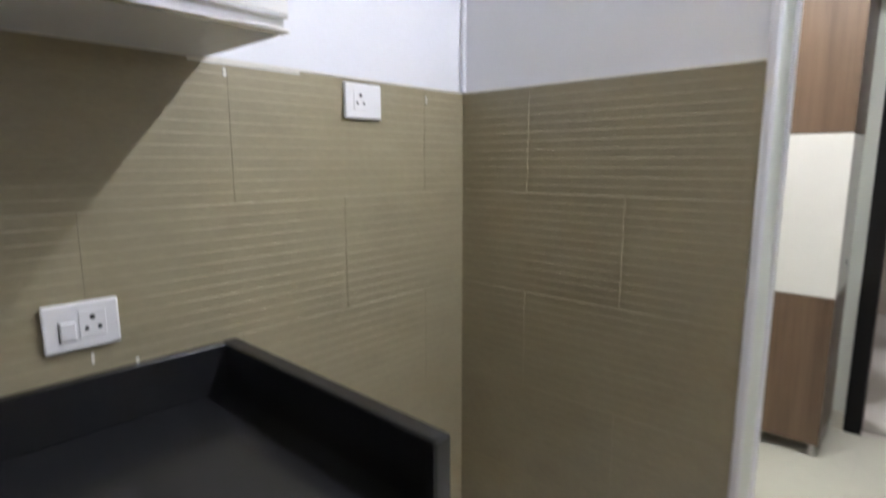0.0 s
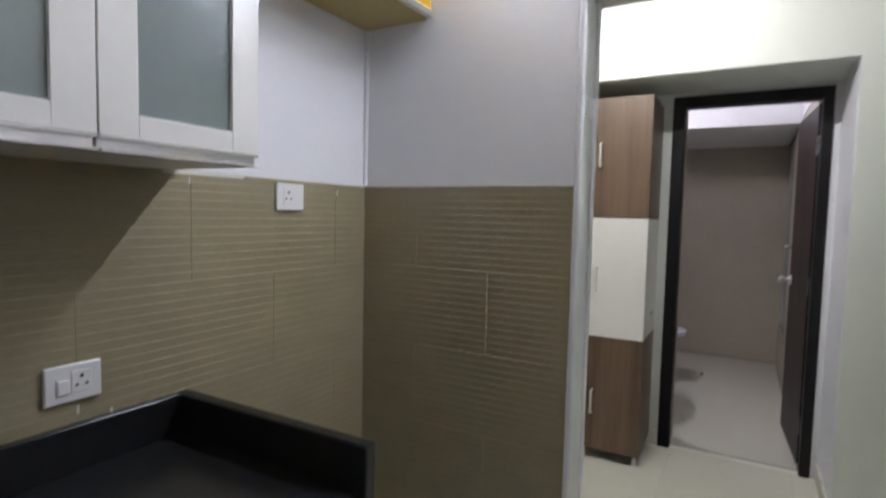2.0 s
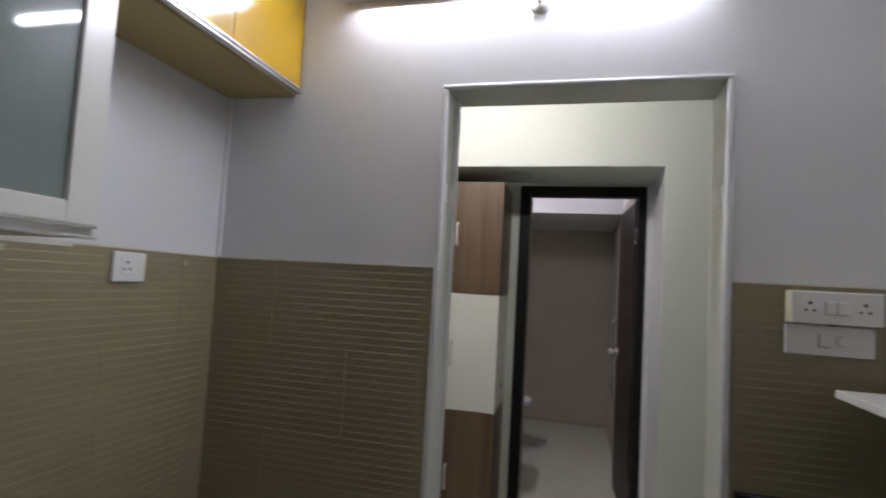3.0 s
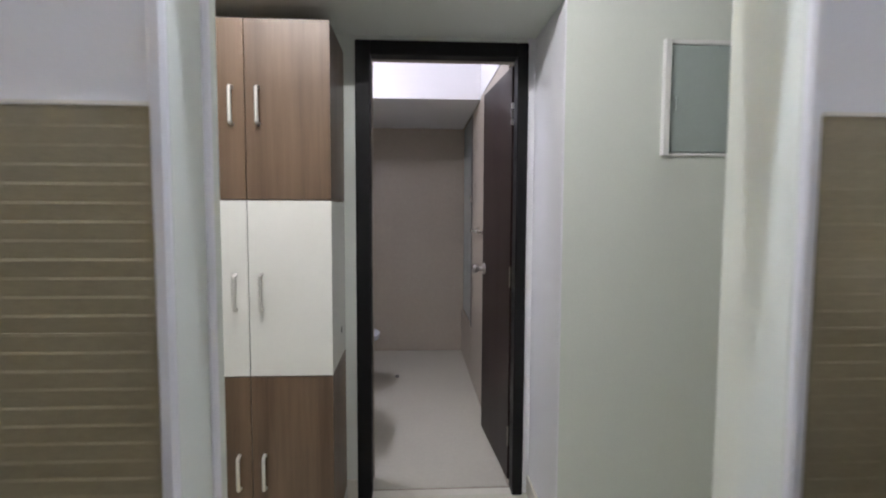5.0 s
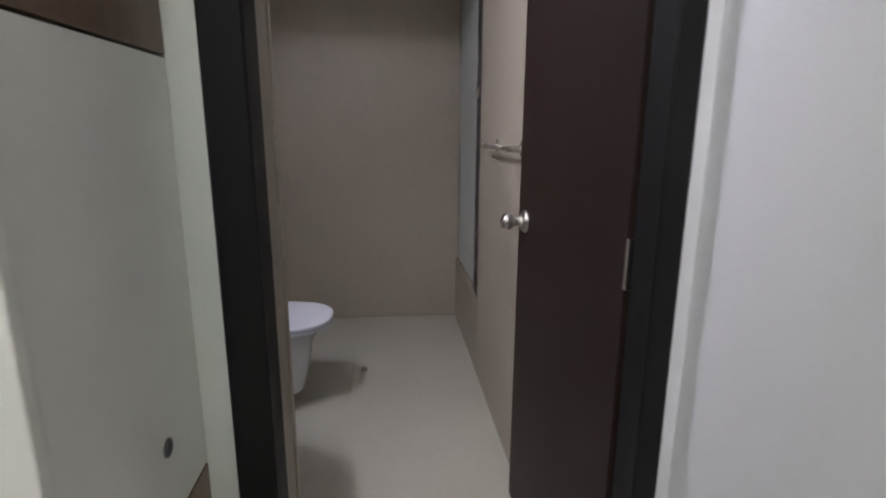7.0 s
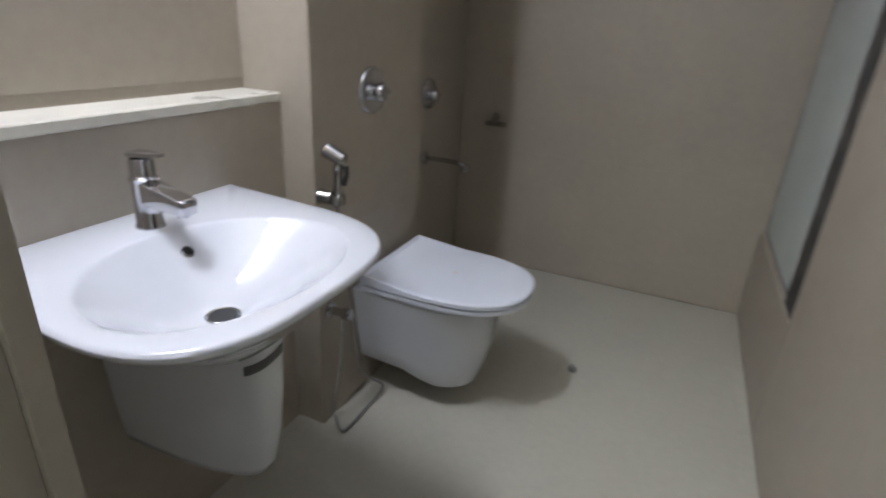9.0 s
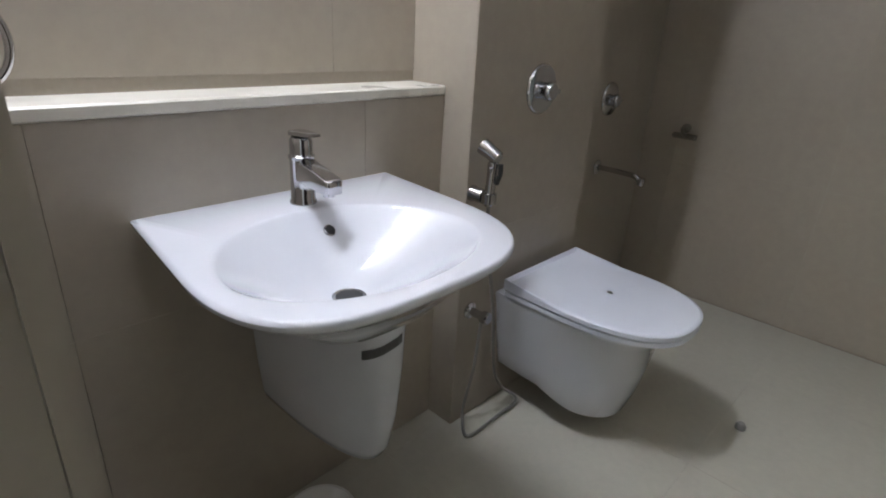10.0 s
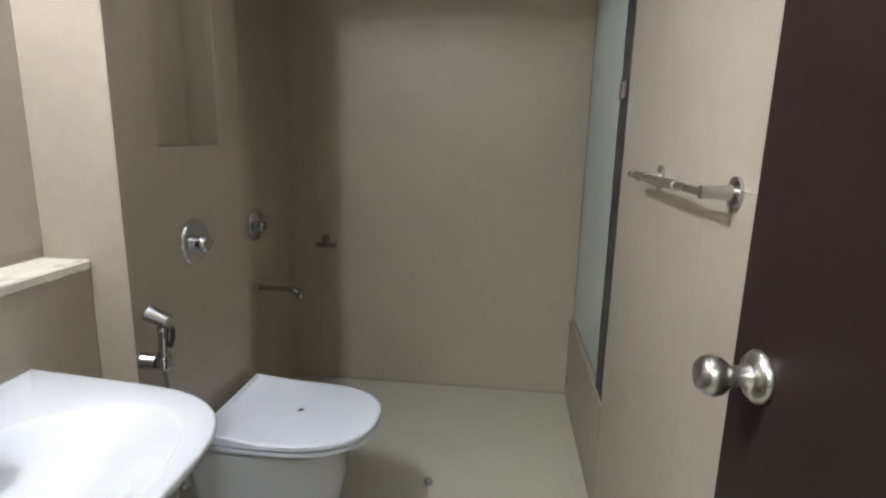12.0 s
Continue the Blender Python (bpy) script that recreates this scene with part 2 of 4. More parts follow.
def tiles(parent, m, width, height, tw, th, u0=0.0, v0=0.0, shift=0.0, gap=0.0004, deep=0.003, ribs=0.0, material=None):
    """Lay tiles as pieces over a rectangle of the pose m (x across, z up, -y out of the wall). u0, v0: where a joint lies; shift: offset of each second row."""
    row = math.floor(-v0 / th) if v0 > 0 else 0
    v = v0 + row * th
    while v < height - 1e-4:
        a, b = max(v, 0), min(v + th, height)
        if b - a > 0.012:
            start = u0 + (shift if row % 2 else 0)
            u = start + math.floor((0 - start) / tw) * tw
            while u < width - 1e-4:
                c, d = max(u, 0), min(u + tw, width)
                if d - c > 0.012:
                    ob = new("tile", tile_mesh(d - c - gap, b - a - gap, deep, ribs, material))
                    ob.matrix_world = m @ Matrix.Translation((c + gap / 2, 0, a + gap / 2))
                    moved(ob, parent)
                u += tw
        v += th
        row += 1


# ---- kitchen: shell ----
H = 2.8
TILE_Z = 1.47
JAMB = 0.19
wall_kitchen_left = structure("wall_kitchen_left", one(-0.15, -3.3, 0, -0.003, 0.0, H), M_PAINT, "white painted kitchen wall above olive ribbed tiles", "wall")
wall_kitchen_door = structure("wall_kitchen_door", boxes((-0.15, 0.0, 0, 0.85, JAMB, H), (1.755, 0.0, 0, 2.5, JAMB, H), (0.85, 0.0, 2.1, 1.755, JAMB, H)), M_PAINT,
                              "off-white painted kitchen wall with a plain door opening", "wall")
wall_kitchen_right = structure("wall_kitchen_right", one(2.336, -3.3, 0, 2.5, 0.0, H), M_PAINT, "white painted kitchen wall above olive tiles", "wall")
wall_kitchen_back = structure("wall_kitchen_back", one(-0.15, -3.45, 0, 2.5, -3.3, H), M_PAINT, "plain white painted kitchen wall", "wall")
structure("ceiling_kitchen", one(-0.15, -3.45, H, 2.5, JAMB, H + 0.1), M_CEIL, "plain white painted kitchen ceiling", "ceiling")
structure("beam_kitchen", one(2.237, -3.3, 2.04, 2.336, 0.0, H), M_PAINT, "white painted beam along the kitchen wall", "beam")
floor_kitchen = structure("floor_kitchen", one(-0.15, -3.45, -0.15, 2.5, 0.0, -0.003), M_STONE, "pale grey glossy tiled kitchen floor", "floor")

# opening: white rounded trim and pale stone sill
trim = structure("trim", boxes((0.846, -0.006, 0, 0.868, 0.012, 2.088), (1.74, -0.006, 0, 1.762, 0.012, 2.088), (0.846, -0.006, 2.0885, 1.762, 0.012, 2.104), bevel=0.005), M_PAINT,
                 "white painted trim round the kitchen opening", "trim")
structure("jamb_lining", boxes((0.849, 0.0125, 0, 0.8665, JAMB + 0.004, 2.089), (1.7415, 0.0125, 0, 1.759, JAMB + 0.004, 2.089), (0.849, 0.0125, 2.0895, 1.759, JAMB + 0.004, 2.1015), bevel=0.003), M_LOBBY,
          "cream painted sides of the kitchen opening", "lining")
structure("jamb_bead", rod([(0.867, 0.135, 0.006), (0.867, 0.135, 2.087)], 0.010, 10), M_WHITE, "thin white bead down one side of the opening", "trim")
structure("door_sill", one(0.868, -0.01, -0.15, 1.74, JAMB + 0.01, 0.004, bevel=0.003), M_STONE, "pale stone sill in the kitchen opening", "sill")
for x, n in ((0.8666, 1), (1.7414, -1)):
    plate = thing("latch_plate", "small white painted plate on the opening's side", "plate", (x, 0.12, 1.74), "opening plates")
    part("plate", one(x, 0.03, 1.70, x + n * 0.005, 0.175, 1.765, 0.002), M_PLASTIC, plate)

structure("corner_bead", rod([(0.004, -0.006, TILE_Z + 0.006), (0.004, -0.006, 2.08)], 0.009, 12), M_PAINT, "rounded white plaster bead in the wall corner", "trim")
structure("tile_edging", boxes((-0.0028, -3.29, TILE_Z - 0.0005, 0.002, -0.002, TILE_Z + 0.005), (0.002, -0.005, TILE_Z - 0.0005, 0.847, -0.0002, TILE_Z + 0.005), (1.764, -0.005, TILE_Z - 0.0005, 2.334, -0.0002, TILE_Z + 0.005), (2.331, -3.29, TILE_Z - 0.0005, 2.3358, -0.006, TILE_Z + 0.005)), M_STONE, "thin pale edging along the top of the kitchen tiles", "trim")

structure("grout_smears", boxes((0.0001, -0.787, 1.438, 0.0012, -0.780, 1.456), (0.0001, -0.173, 1.428, 0.0012, -0.168, 1.450), (0.0001, -1.079, 0.883, 0.0012, -1.074, 0.905), (0.0001, -1.004, 0.864, 0.0012, -0.998, 0.876), (0.0001, -0.86, 1.462, 0.0012, -0.60, 1.4695)), M_STONE,
          "pale grout smears left on the kitchen tiles", "grout")

# ---- lobby: shell ----
WALL_Y, ALC_X, ALC_Z = 1.215, 1.742, 2.096
for name, b, material, label in (
        ("wall_lobby_1", (-1.4, WALL_Y, 0, 0.25, 1.87, H), M_LOBBY, "cream painted lobby wall beside the cabinet alcove"),
        ("wall_lobby_2", (ALC_X, WALL_Y, 0, 3.5, 1.87, H), M_LOBBY, "cream painted lobby wall holding the meter box"),
        ("wall_lobby_3", (0.25, WALL_Y, ALC_Z, ALC_X, 1.87, H), M_LOBBY, "cream painted lintel over the cabinet alcove"),
        ("wall_alcove_1", (0.25, 1.69, 0, 0.94, 1.87, ALC_Z), M_LOBBY, "cream painted wall behind the tall cabinet"),
        ("wall_alcove_2", (1.70, 1.69, 0, ALC_X, 1.87, ALC_Z), M_WHITE, "white painted wall beside the bathroom door frame"),
        ("wall_alcove_3", (0.94, 1.69, 2.07, 1.70, 1.87, ALC_Z), M_LOBBY, "cream painted strip over the bathroom door frame"),
        ("wall_alcove_4", (ALC_X - 0.006, WALL_Y + 0.001, 0, ALC_X - 0.0005, 1.689, ALC_Z - 0.001), M_WHITE, "white painted side of the alcove")):
    structure(name, one(*b), material, label, "wall")
structure("wall_lobby_near", boxes((-1.4, 0.02, 0, -0.15, JAMB, H), (2.5, 0.02, 0, 3.5, JAMB, H)), M_LOBBY, "cream painted lobby wall", "wall")
structure("wall_lobby_left", one(-1.55, 0.02, 0, -1.4, 1.87, H), M_LOBBY, "cream painted lobby end wall", "wall")
structure("wall_lobby_right", one(3.5, 0.02, 0, 3.65, 1.87, H), M_LOBBY, "cream painted lobby end wall", "wall")
structure("ceiling_lobby", one(-1.55, JAMB, H, 3.65, 1.87, H + 0.1), M_CEIL, "plain white lobby ceiling", "ceiling")
floor_lobby = structure("floor_lobby", one(-1.55, 0.17, -0.15, 3.65, 1.75, -0.003), M_STONE, "cream glossy tiled lobby floor", "floor")
structure("baseboard", boxes((ALC_X - 0.017, WALL_Y, 0, ALC_X - 0.0065, 1.689, 0.09), (ALC_X - 0.017, WALL_Y - 0.011, 0, 3.5, WALL_Y, 0.09), (0.886, 1.68, 0, 0.938, 1.69, 0.09), bevel=0.003), M_STONE,
          "low cream stone skirting along the lobby wall", "skirting")

# ---- bathroom: shell ----
BX0, BX1, BY0, BY1 = 0.235, 1.652, 1.885, 4.30
BOX_X, BOX_Y0, BOX_Y1 = 0.44, 2.83, 3.41
HALF_X, REC_X = 0.347, 0.235
WIN_Y = 3.425
LOFT_Y, LOFT_Z = 2.96, 2.085
wall_bath_left = structure("wall_bath_left", boxes((0.0, BY0, 0, REC_X - 0.003, BOX_Y0, H), (REC_X - 0.003, BY0, 0, HALF_X - 0.003, BOX_Y0, 0.952),
                           (0.0, BOX_Y0 + 0.003, 0, BOX_X - 0.003, BOX_Y1, 1.23), (0.0, BOX_Y0 + 0.003, 1.23, BOX_X - 0.003, 2.985, H), (0.0, 3.275, 1.23, BOX_X - 0.003, BOX_Y1, H),
                           (0.0, 2.985, 1.23, BOX_X - 0.10, 3.275, H), (0.0, BOX_Y1, 0, BX0 - 0.003, 4.47, H)), M_BGROUT,
                           "greige tiled bathroom wall with boxed-out pipe duct and niche", "wall")
wall_bath_far = structure("wall_bath_far", one(0.0, BY1 + 0.003, 0, 1.95, 4.47, H), M_BGROUT, "greige tiled far bathroom wall", "wall")
wall_bath_right = structure("wall_bath_right", boxes((BX1 + 0.003, BY0, 0, 1.95, WIN_Y, H), (BX1 + 0.003, WIN_Y, 0, 1.95, BY1 + 0.003, 0.40), (1.80, WIN_Y, 0.40, 1.95, BY1 + 0.003, H)), M_BGROUT,
                            "greige tiled bathroom wall with a tall window recess", "wall")
structure("upper_wall", boxes((BX1 - 0.004, BY0 + 0.01, 2.10, BX1 + 0.003, LOFT_Y, H), (REC_X - 0.003, BY0 + 0.01, 2.10, REC_X + 0.004, BOX_Y0, H)), M_PAINT, "white painted upper bathroom wall", "wall")
wall_bath_near = structure("wall_bath_near", boxes((0.0, BY0 - 0.014, 0, 1.0, BY0, H), (1.668, BY0 - 0.014, 0, 1.95, BY0, H), (1.0, BY0 - 0.014, 2.05, 1.668, BY0, H)), M_BTILE,
                           "greige tiled bathroom wall beside the door", "wall")
structure("loft", one(0.2, LOFT_Y, LOFT_Z, BX1 + 0.003, BY1 + 0.003, LOFT_Z + 0.5), M_PAINT, "white painted storage loft over the shower", "loft")
structure("ceiling_bath", one(0.0, BY0, H - 0.15, 1.95, 4.47, H - 0.05), M_CEIL, "plain white bathroom ceiling", "ceiling")
floor_bath = structure("floor_bath", one(0.0, 1.75, -0.15, 1.95, 4.47, -0.003), M_BGROUT, "beige matt tiled bathroom floor", "floor")
reveal = structure("door_reveal", boxes((0.94, 1.76, 0, 0.995, BY0 - 0.0145, 2.05), (1.668, 1.76, 0, 1.70, BY0 - 0.0145, 2.05), (0.94, 1.76, 2.03, 1.70, BY0 - 0.0145, 2.069)), M_BTILE,
                   "greige tiled side of the bathroom doorway", "reveal")

# ---- kitchen: tube light and lamp holder ----
def tube_light(name, label, m, length, glowing):
    """A batten with a tube along x of the pose m, its back on the wall behind (y = 0), the tube in front (-y)."""
    ob = thing(name, label, "tube light", m.translation)
    b = part("batten", one(-length / 2, -0.032, -0.024, length / 2, 0, 0.024, 0.004), M_PLASTIC, ob, "white batten")
    t = part("tube", rod([(-length / 2 + 0.03, -0.036, 0), (length / 2 - 0.03, -0.036, 0)], 0.014, 14), glowing, ob, "glowing white tube", True)
    caps = [part("tube_holder", one(s * length / 2 - 0.03, -0.054, -0.026, s * length / 2 + 0.03, 0, 0.026, 0.004), M_PLASTIC, ob) for s in (-1, 1)]
    for o in (b, t, *caps):
        o.matrix_parent_inverse = Matrix.Identity(4)
    ob.matrix_world = m
    return ob


tube_light("tube_light", "glowing white tube light over the kitchen opening", pose(1.09, 0, 2.45), 1.2, M_TUBE_K)
tube_light("tube_light", "glowing white tube light high on the lobby wall", pose(0.75, JAMB, 2.55, 0, 0, 180), 1.0, M_TUBE_L)

holder = thing("lamp_holder", "small white angled lamp holder on the wall over the opening", "lamp holder", (1.165, 0, 2.37))
part("base", turned([(0.036, 0), (0.036, 0.008), (0.028, 0.014), (0.012, 0.016)], pose(1.165, 0, 2.37, 90, 0, 0)), M_PLASTIC, holder, "", True)
part("stem", rod(arc([(1.165, -0.012, 2.372), (1.165, -0.035, 2.378), (1.166, -0.05, 2.40), (1.166, -0.052, 2.43)]), 0.011), M_PLASTIC, holder, "", True)

# ---- kitchen: worktops ----
worktop = thing("worktop", "black granite worktop with upstand and end slab", "worktop", (0.3, -2, 0.76), "worktops")
part("top", one(0.012, -3.29, 0.7276, 0.5845, -0.8315, 0.758), M_GRANITE, worktop)
part("front_edge", one(0.585, -3.29, 0.688, 0.618, -0.8315, 0.7605, 0.004, 2), M_GRANITE, worktop)
part("backsplash", one(0.001, -3.29, 0.7585, 0.024, -0.8315, 0.865, 0.002), M_GRANITE, worktop)
part("end_panel", one(0.001, -0.831, 0.0, 0.655, -0.795, 0.867, 0.004), M_GRANITE, worktop)


def base_cabinet(y0, y1, group):
    """A floor unit with one yellow door under the worktop, its front towards +x."""
    ob = thing("base_cabinet", "floor kitchen cabinet with glossy yellow door and aluminium edge grip", "cabinet", (0.3, (y0 + y1) / 2, 0), group)
    part("body", boxes((0.03, y0, 0.08, 0.565, y0 + 0.016, 0.685), (0.03, y1 - 0.016, 0.08, 0.565, y1, 0.685), (0.03, y0 + 0.016, 0.08, 0.565, y1 - 0.016, 0.096), (0.03, y0 + 0.016, 0.096, 0.045, y1 - 0.016, 0.685)), M_CARCASS, ob)
    d = part("door", one(0.567, y0 - 0.0012, 0.085, 0.587, y1 + 0.0012, 0.655, 0.0004), M_YELLOW, ob, "glossy yellow door")
    part("handle", boxes((0.567, y0 + 0.002, 0.6555, 0.597, y1 - 0.002, 0.662), (0.59, y0 + 0.002, 0.662, 0.597, y1 - 0.002, 0.682), bevel=0.001), M_ALU, d, "aluminium grip rail")
    part("plinth", one(0.48, y0, 0.0, 0.495, y1, 0.079), M_GRANITE, ob, "dark plinth")
    return ob


for y0, y1 in ((-1.205, -0.862), (-1.66, -1.208), (-2.115, -1.663), (-2.57, -2.118), (-3.02, -2.573)):
    base_cabinet(y0, y1, "floor cabinets")
filler = thing("filler_panel", "narrow yellow filler strip beside the granite end slab", "panel", (0.56, -0.848, 0.08))
part("board", one(0.06, -0.86, 0.08, 0.575, -0.8345, 0.686, 0.001), M_YELLOW, filler)

right_top = thing("worktop", "black granite worktop along the tiled wall", "worktop", (2.05, -1.6, 0.76), "worktops")
part("top", one(1.775, -3.29, 0.728, 2.325, -0.0125, 0.758, 0.004), M_GRANITE, right_top)
part("front_edge", one(1.7755, -3.29, 0.69, 1.80, -0.0125, 0.7275, 0.003), M_GRANITE, right_top)
part("backsplash", boxes((1.775, -0.03, 0.7585, 2.305, -0.003, 0.872), (2.306, -3.29, 0.7585, 2.325, -0.003, 0.872), bevel=0.002), M_GRANITE, right_top)
for i in range(5):
    y1 = -0.02 - 0.6 * i
    y0 = y1 - 0.595
    ob = thing("base_cabinet", "floor kitchen cabinet with glossy yellow door and aluminium edge grip", "cabinet", (2.05, (y0 + y1) / 2, 0), "floor cabinets")
    part("body", boxes((1.825, y0, 0.08, 2.32, y0 + 0.016, 0.685), (1.825, y1 - 0.016, 0.08, 2.32, y1, 0.685), (1.825, y0 + 0.016, 0.08, 2.32, y1 - 0.016, 0.096)), M_CARCASS, ob)
    d = part("door", one(1.803, y0 + 0.002, 0.085, 1.823, y1 - 0.002, 0.655, 0.002), M_YELLOW, ob, "glossy yellow door")
    part("handle", boxes((1.793, y0 + 0.002, 0.6555, 1.823, y1 - 0.002, 0.662), (1.793, y0 + 0.002, 0.662, 1.80, y1 - 0.002, 0.682), bevel=0.001), M_ALU, d, "aluminium grip rail")

shelf = thing("shelf", "white laminate shelf board standing over the granite worktop", "shelf", (2.16, -0.8, 0.76))
part("board", one(2.0, -1.35, 1.172, 2.322, -0.075, 1.193, 0.002), M_WHITELAM, shelf)
part("support", one(2.27, -0.115, 0.8725, 2.302, -0.095, 1.1715, 0.001), M_WHITEEDGE, shelf)
part("support", one(2.03, -1.33, 0.7585, 2.30, -1.31, 1.1715, 0.001), M_WHITEEDGE, shelf)

BOT = pose(2.285, -0.36, 1.1935)
bottle = thing("bottle", "small white plastic bottle with blue band on the shelf", "bottle", BOT.translation)
part("body", turned([(0.020, 0), (0.022, 0.004), (0.022, 0.07), (0.017, 0.085), (0.010, 0.09)], BOT), M_PLASTIC, bottle, "", True)
part("label", turned([(0.0224, 0.022), (0.0227, 0.023), (0.0227, 0.06), (0.0224, 0.061)], BOT), M_BLUE, bottle, "blue printed band", True)
part("cap", turned([(0.0105, 0.0902), (0.0105, 0.105), (0.009, 0.107)], BOT), M_RED, bottle, "red cap", True)


# ---- kitchen: wall cabinets ----
def glass_door(ob, y0, y1, z0, z1, x):
    """A white framed door with a grey glass pane, facing +x."""
    s = 0.074
    d = part("door", boxes((x, y0, z0, x + 0.02, y0 + s, z1), (x, y1 - s, z0, x + 0.02, y1, z1), (x, y0 + s, z0, x + 0.02, y1 - s, z0 + 0.045), (x, y0 + s, z1 - s, x + 0.02, y1 - s, z1), bevel=0.0015), M_WHITELAM, ob, "white framed door")
    part("pane", one(x + 0.006, y0 + s - 0.004, z0 + 0.041, x + 0.011, y1 - s + 0.004, z1 - s + 0.004), M_FROST, d, "grey glass pane")
    part("handle", boxes((x, y0 + 0.001, z0 - 0.03, x + 0.006, y1 - 0.001, z0 - 0.0005), (x + 0.006, y0 + 0.001, z0 - 0.03, x + 0.026, y1 - 0.001, z0 - 0.024), (x + 0.006, y0 + 0.001, z0 - 0.006, x + 0.021, y1 - 0.001, z0 - 0.0008), bevel=0.0006), M_ALU, d, "aluminium grip rail")


for k in range(3):
    y1 = -0.822 - 0.732 * k
    y0 = y1 - 0.730
    ob = thing("wall_cabinet", "white wall cabinet with two grey glass doors", "cabinet", (0.15, (y0 + y1) / 2, 1.49), "wall cabinets")
    for a in (y0, y1 - 0.017):
        part("side_panel", one(0.001, a, 1.472, 0.294, a + 0.017, 2.075), M_WHITEEDGE, ob)
    part("bottom_panel", one(0.001, y0 + 0.017, 1.472, 0.294, y1 - 0.017, 1.489), M_WHITEEDGE, ob)
    part("top_panel", one(0.001, y0 + 0.017, 2.058, 0.294, y1 - 0.017, 2.075), M_WHITEEDGE, ob)
    part("back_panel", one(0.001, y0 + 0.017, 1.489, 0.008, y1 - 0.017, 2.058), M_WHITEEDGE, ob)
    ym = (y0 + y1) / 2
    glass_door(ob, ym + 0.0015, y1, 1.500, 2.075, 0.296)
    glass_door(ob, y0, ym - 0.0015, 1.500, 2.075, 0.296)

for k in range(4):
    y1 = -0.002 - 0.80 * k
    y0 = y1 - 0.797
    ob = thing("loft_cabinet", "glossy yellow loft cabinet with aluminium bottom rail", "cabinet", (0.15, (y0 + y1) / 2, 2.08), "loft cabinets")
    part("body", one(-0.008, y0, 2.08, 0.275, y1, 2.72, 0.001), M_CARCASS, ob, "olive board box")
    ym = (y0 + y1) / 2
    for a, b in ((y0 + 0.001, ym - 0.001), (ym + 0.001, y1 - 0.001)):
        d = part("door", one(0.276, a, 2.112, 0.294, b, 2.72, 0.0015), M_YELLOW, ob, "glossy yellow door")
        part("handle", boxes((0.276, a, 2.088, 0.282, b, 2.1115), (0.282, a, 2.088, 0.303, b, 2.093), (0.282, a, 2.106, 0.298, b, 2.1115), bevel=0.0006), M_ALU, d, "aluminium grip rail")


# ---- switches and sockets ----
def switch_plate(name, label, m, w, h, pieces):
    """A plate w by h in the pose m (x across, z up, -y out). pieces: (kind, u, v)."""
    ob = thing(name, label, "switch", m.translation, "switch plates")
    made = [part("plate", one(-w / 2, -0.011, -h / 2, w / 2, 0, h / 2, 0.004, 2), M_PLASTIC, ob)]
    for kind, u, v in pieces:
        if kind == "rocker":
            made.append(part("rocker", one(u - 0.0125, -0.016, v - 0.017, u + 0.0125, -0.0115, v + 0.017, 0.002), M_PLASTIC, ob))
            made.append(part("gap", boxes((u - 0.0145, -0.0118, v - 0.019, u - 0.0132, -0.0112, v + 0.019), (u - 0.0132, -0.0118, v - 0.0195, u + 0.0135, -0.0112, v - 0.0182)), M_DARK, ob))
        elif kind == "socket":
            made.append(part("socket_face", one(u - 0.022, -0.013, v - 0.026, u + 0.022, -0.0112, v + 0.026, 0.0008), M_PLASTIC, ob))
            for du, dv, r in ((0, 0.012, 0.0048), (-0.0105, -0.008, 0.0038), (0.0105, -0.008, 0.0038)):
                made.append(part("hole", turned([(r, 0), (r, 0.0006)], pose(u + du, -0.0131, v + dv, 90, 0, 0), 12), M_DARK, ob))
        elif kind == "knob":
            made.append(part("knob", turned([(0.017, 0), (0.016, 0.012), (0.013, 0.015)], pose(u, -0.0112, v, 90, 0, 0)), M_PLASTIC, ob, "", True))
    for o in made:
        o.matrix_parent_inverse = Matrix.Identity(4)
    ob.matrix_world = m
    return ob


switch_plate("switch_plate", "white switch and socket plate on the olive tiles", pose(0.0, -1.089, 0.963, 0, 0, 90), 0.122, 0.088, [("rocker", -0.024, -0.006), ("socket", 0.016, 0.002)])
switch_plate("switch_plate", "white single socket plate at the top of the tiles", pose(0.0, -0.415, 1.415, 0, 0, 90), 0.12, 0.09, [("socket", -0.012, 0.002)])
up = switch_plate("switch_plate", "white surface box with two sockets and two switches", pose(2.012, -0.045, 1.41), 0.224, 0.09, [("socket", -0.066, 0), ("rocker", -0.014, 0), ("rocker", 0.014, 0), ("socket", 0.066, 0)])
ub = part("back_box", one(-0.112, 0.0, -0.045, 0.112, 0.0365, 0.045, 0.002), M_IVORY, up, "ivory back box")
ub.matrix_parent_inverse = Matrix.Identity(4)
switch_plate("switch_plate", "white plate with a blank and a round fan dial", pose(2.008, -0.0085, 1.318), 0.222, 0.084, [("rocker", -0.012, 0), ("knob", 0.03, 0)])
cable = thing("cable", "short black cable between two switch plates", "cable", (2.02, -0.012, 1.366))
part("lead", rod([(2.015, -0.014, 1.375), (2.016, -0.016, 1.366), (2.015, -0.014, 1.358)], 0.005), M_DARK, cable)


# ---- lobby: tall cabinet and meter box ----
def bow_handle(parent, x, z0, z1, y):
    part("handle", rod(arc([(x, y, z0), (x, y - 0.022, z0 + 0.004), (x, y - 0.026, z0 + 0.02), (x, y - 0.026, z1 - 0.02), (x, y - 0.022, z1 - 0.004), (x, y, z1)], 4), 0.0072, 12), M_HANDLE, parent, "steel bow handle", True)


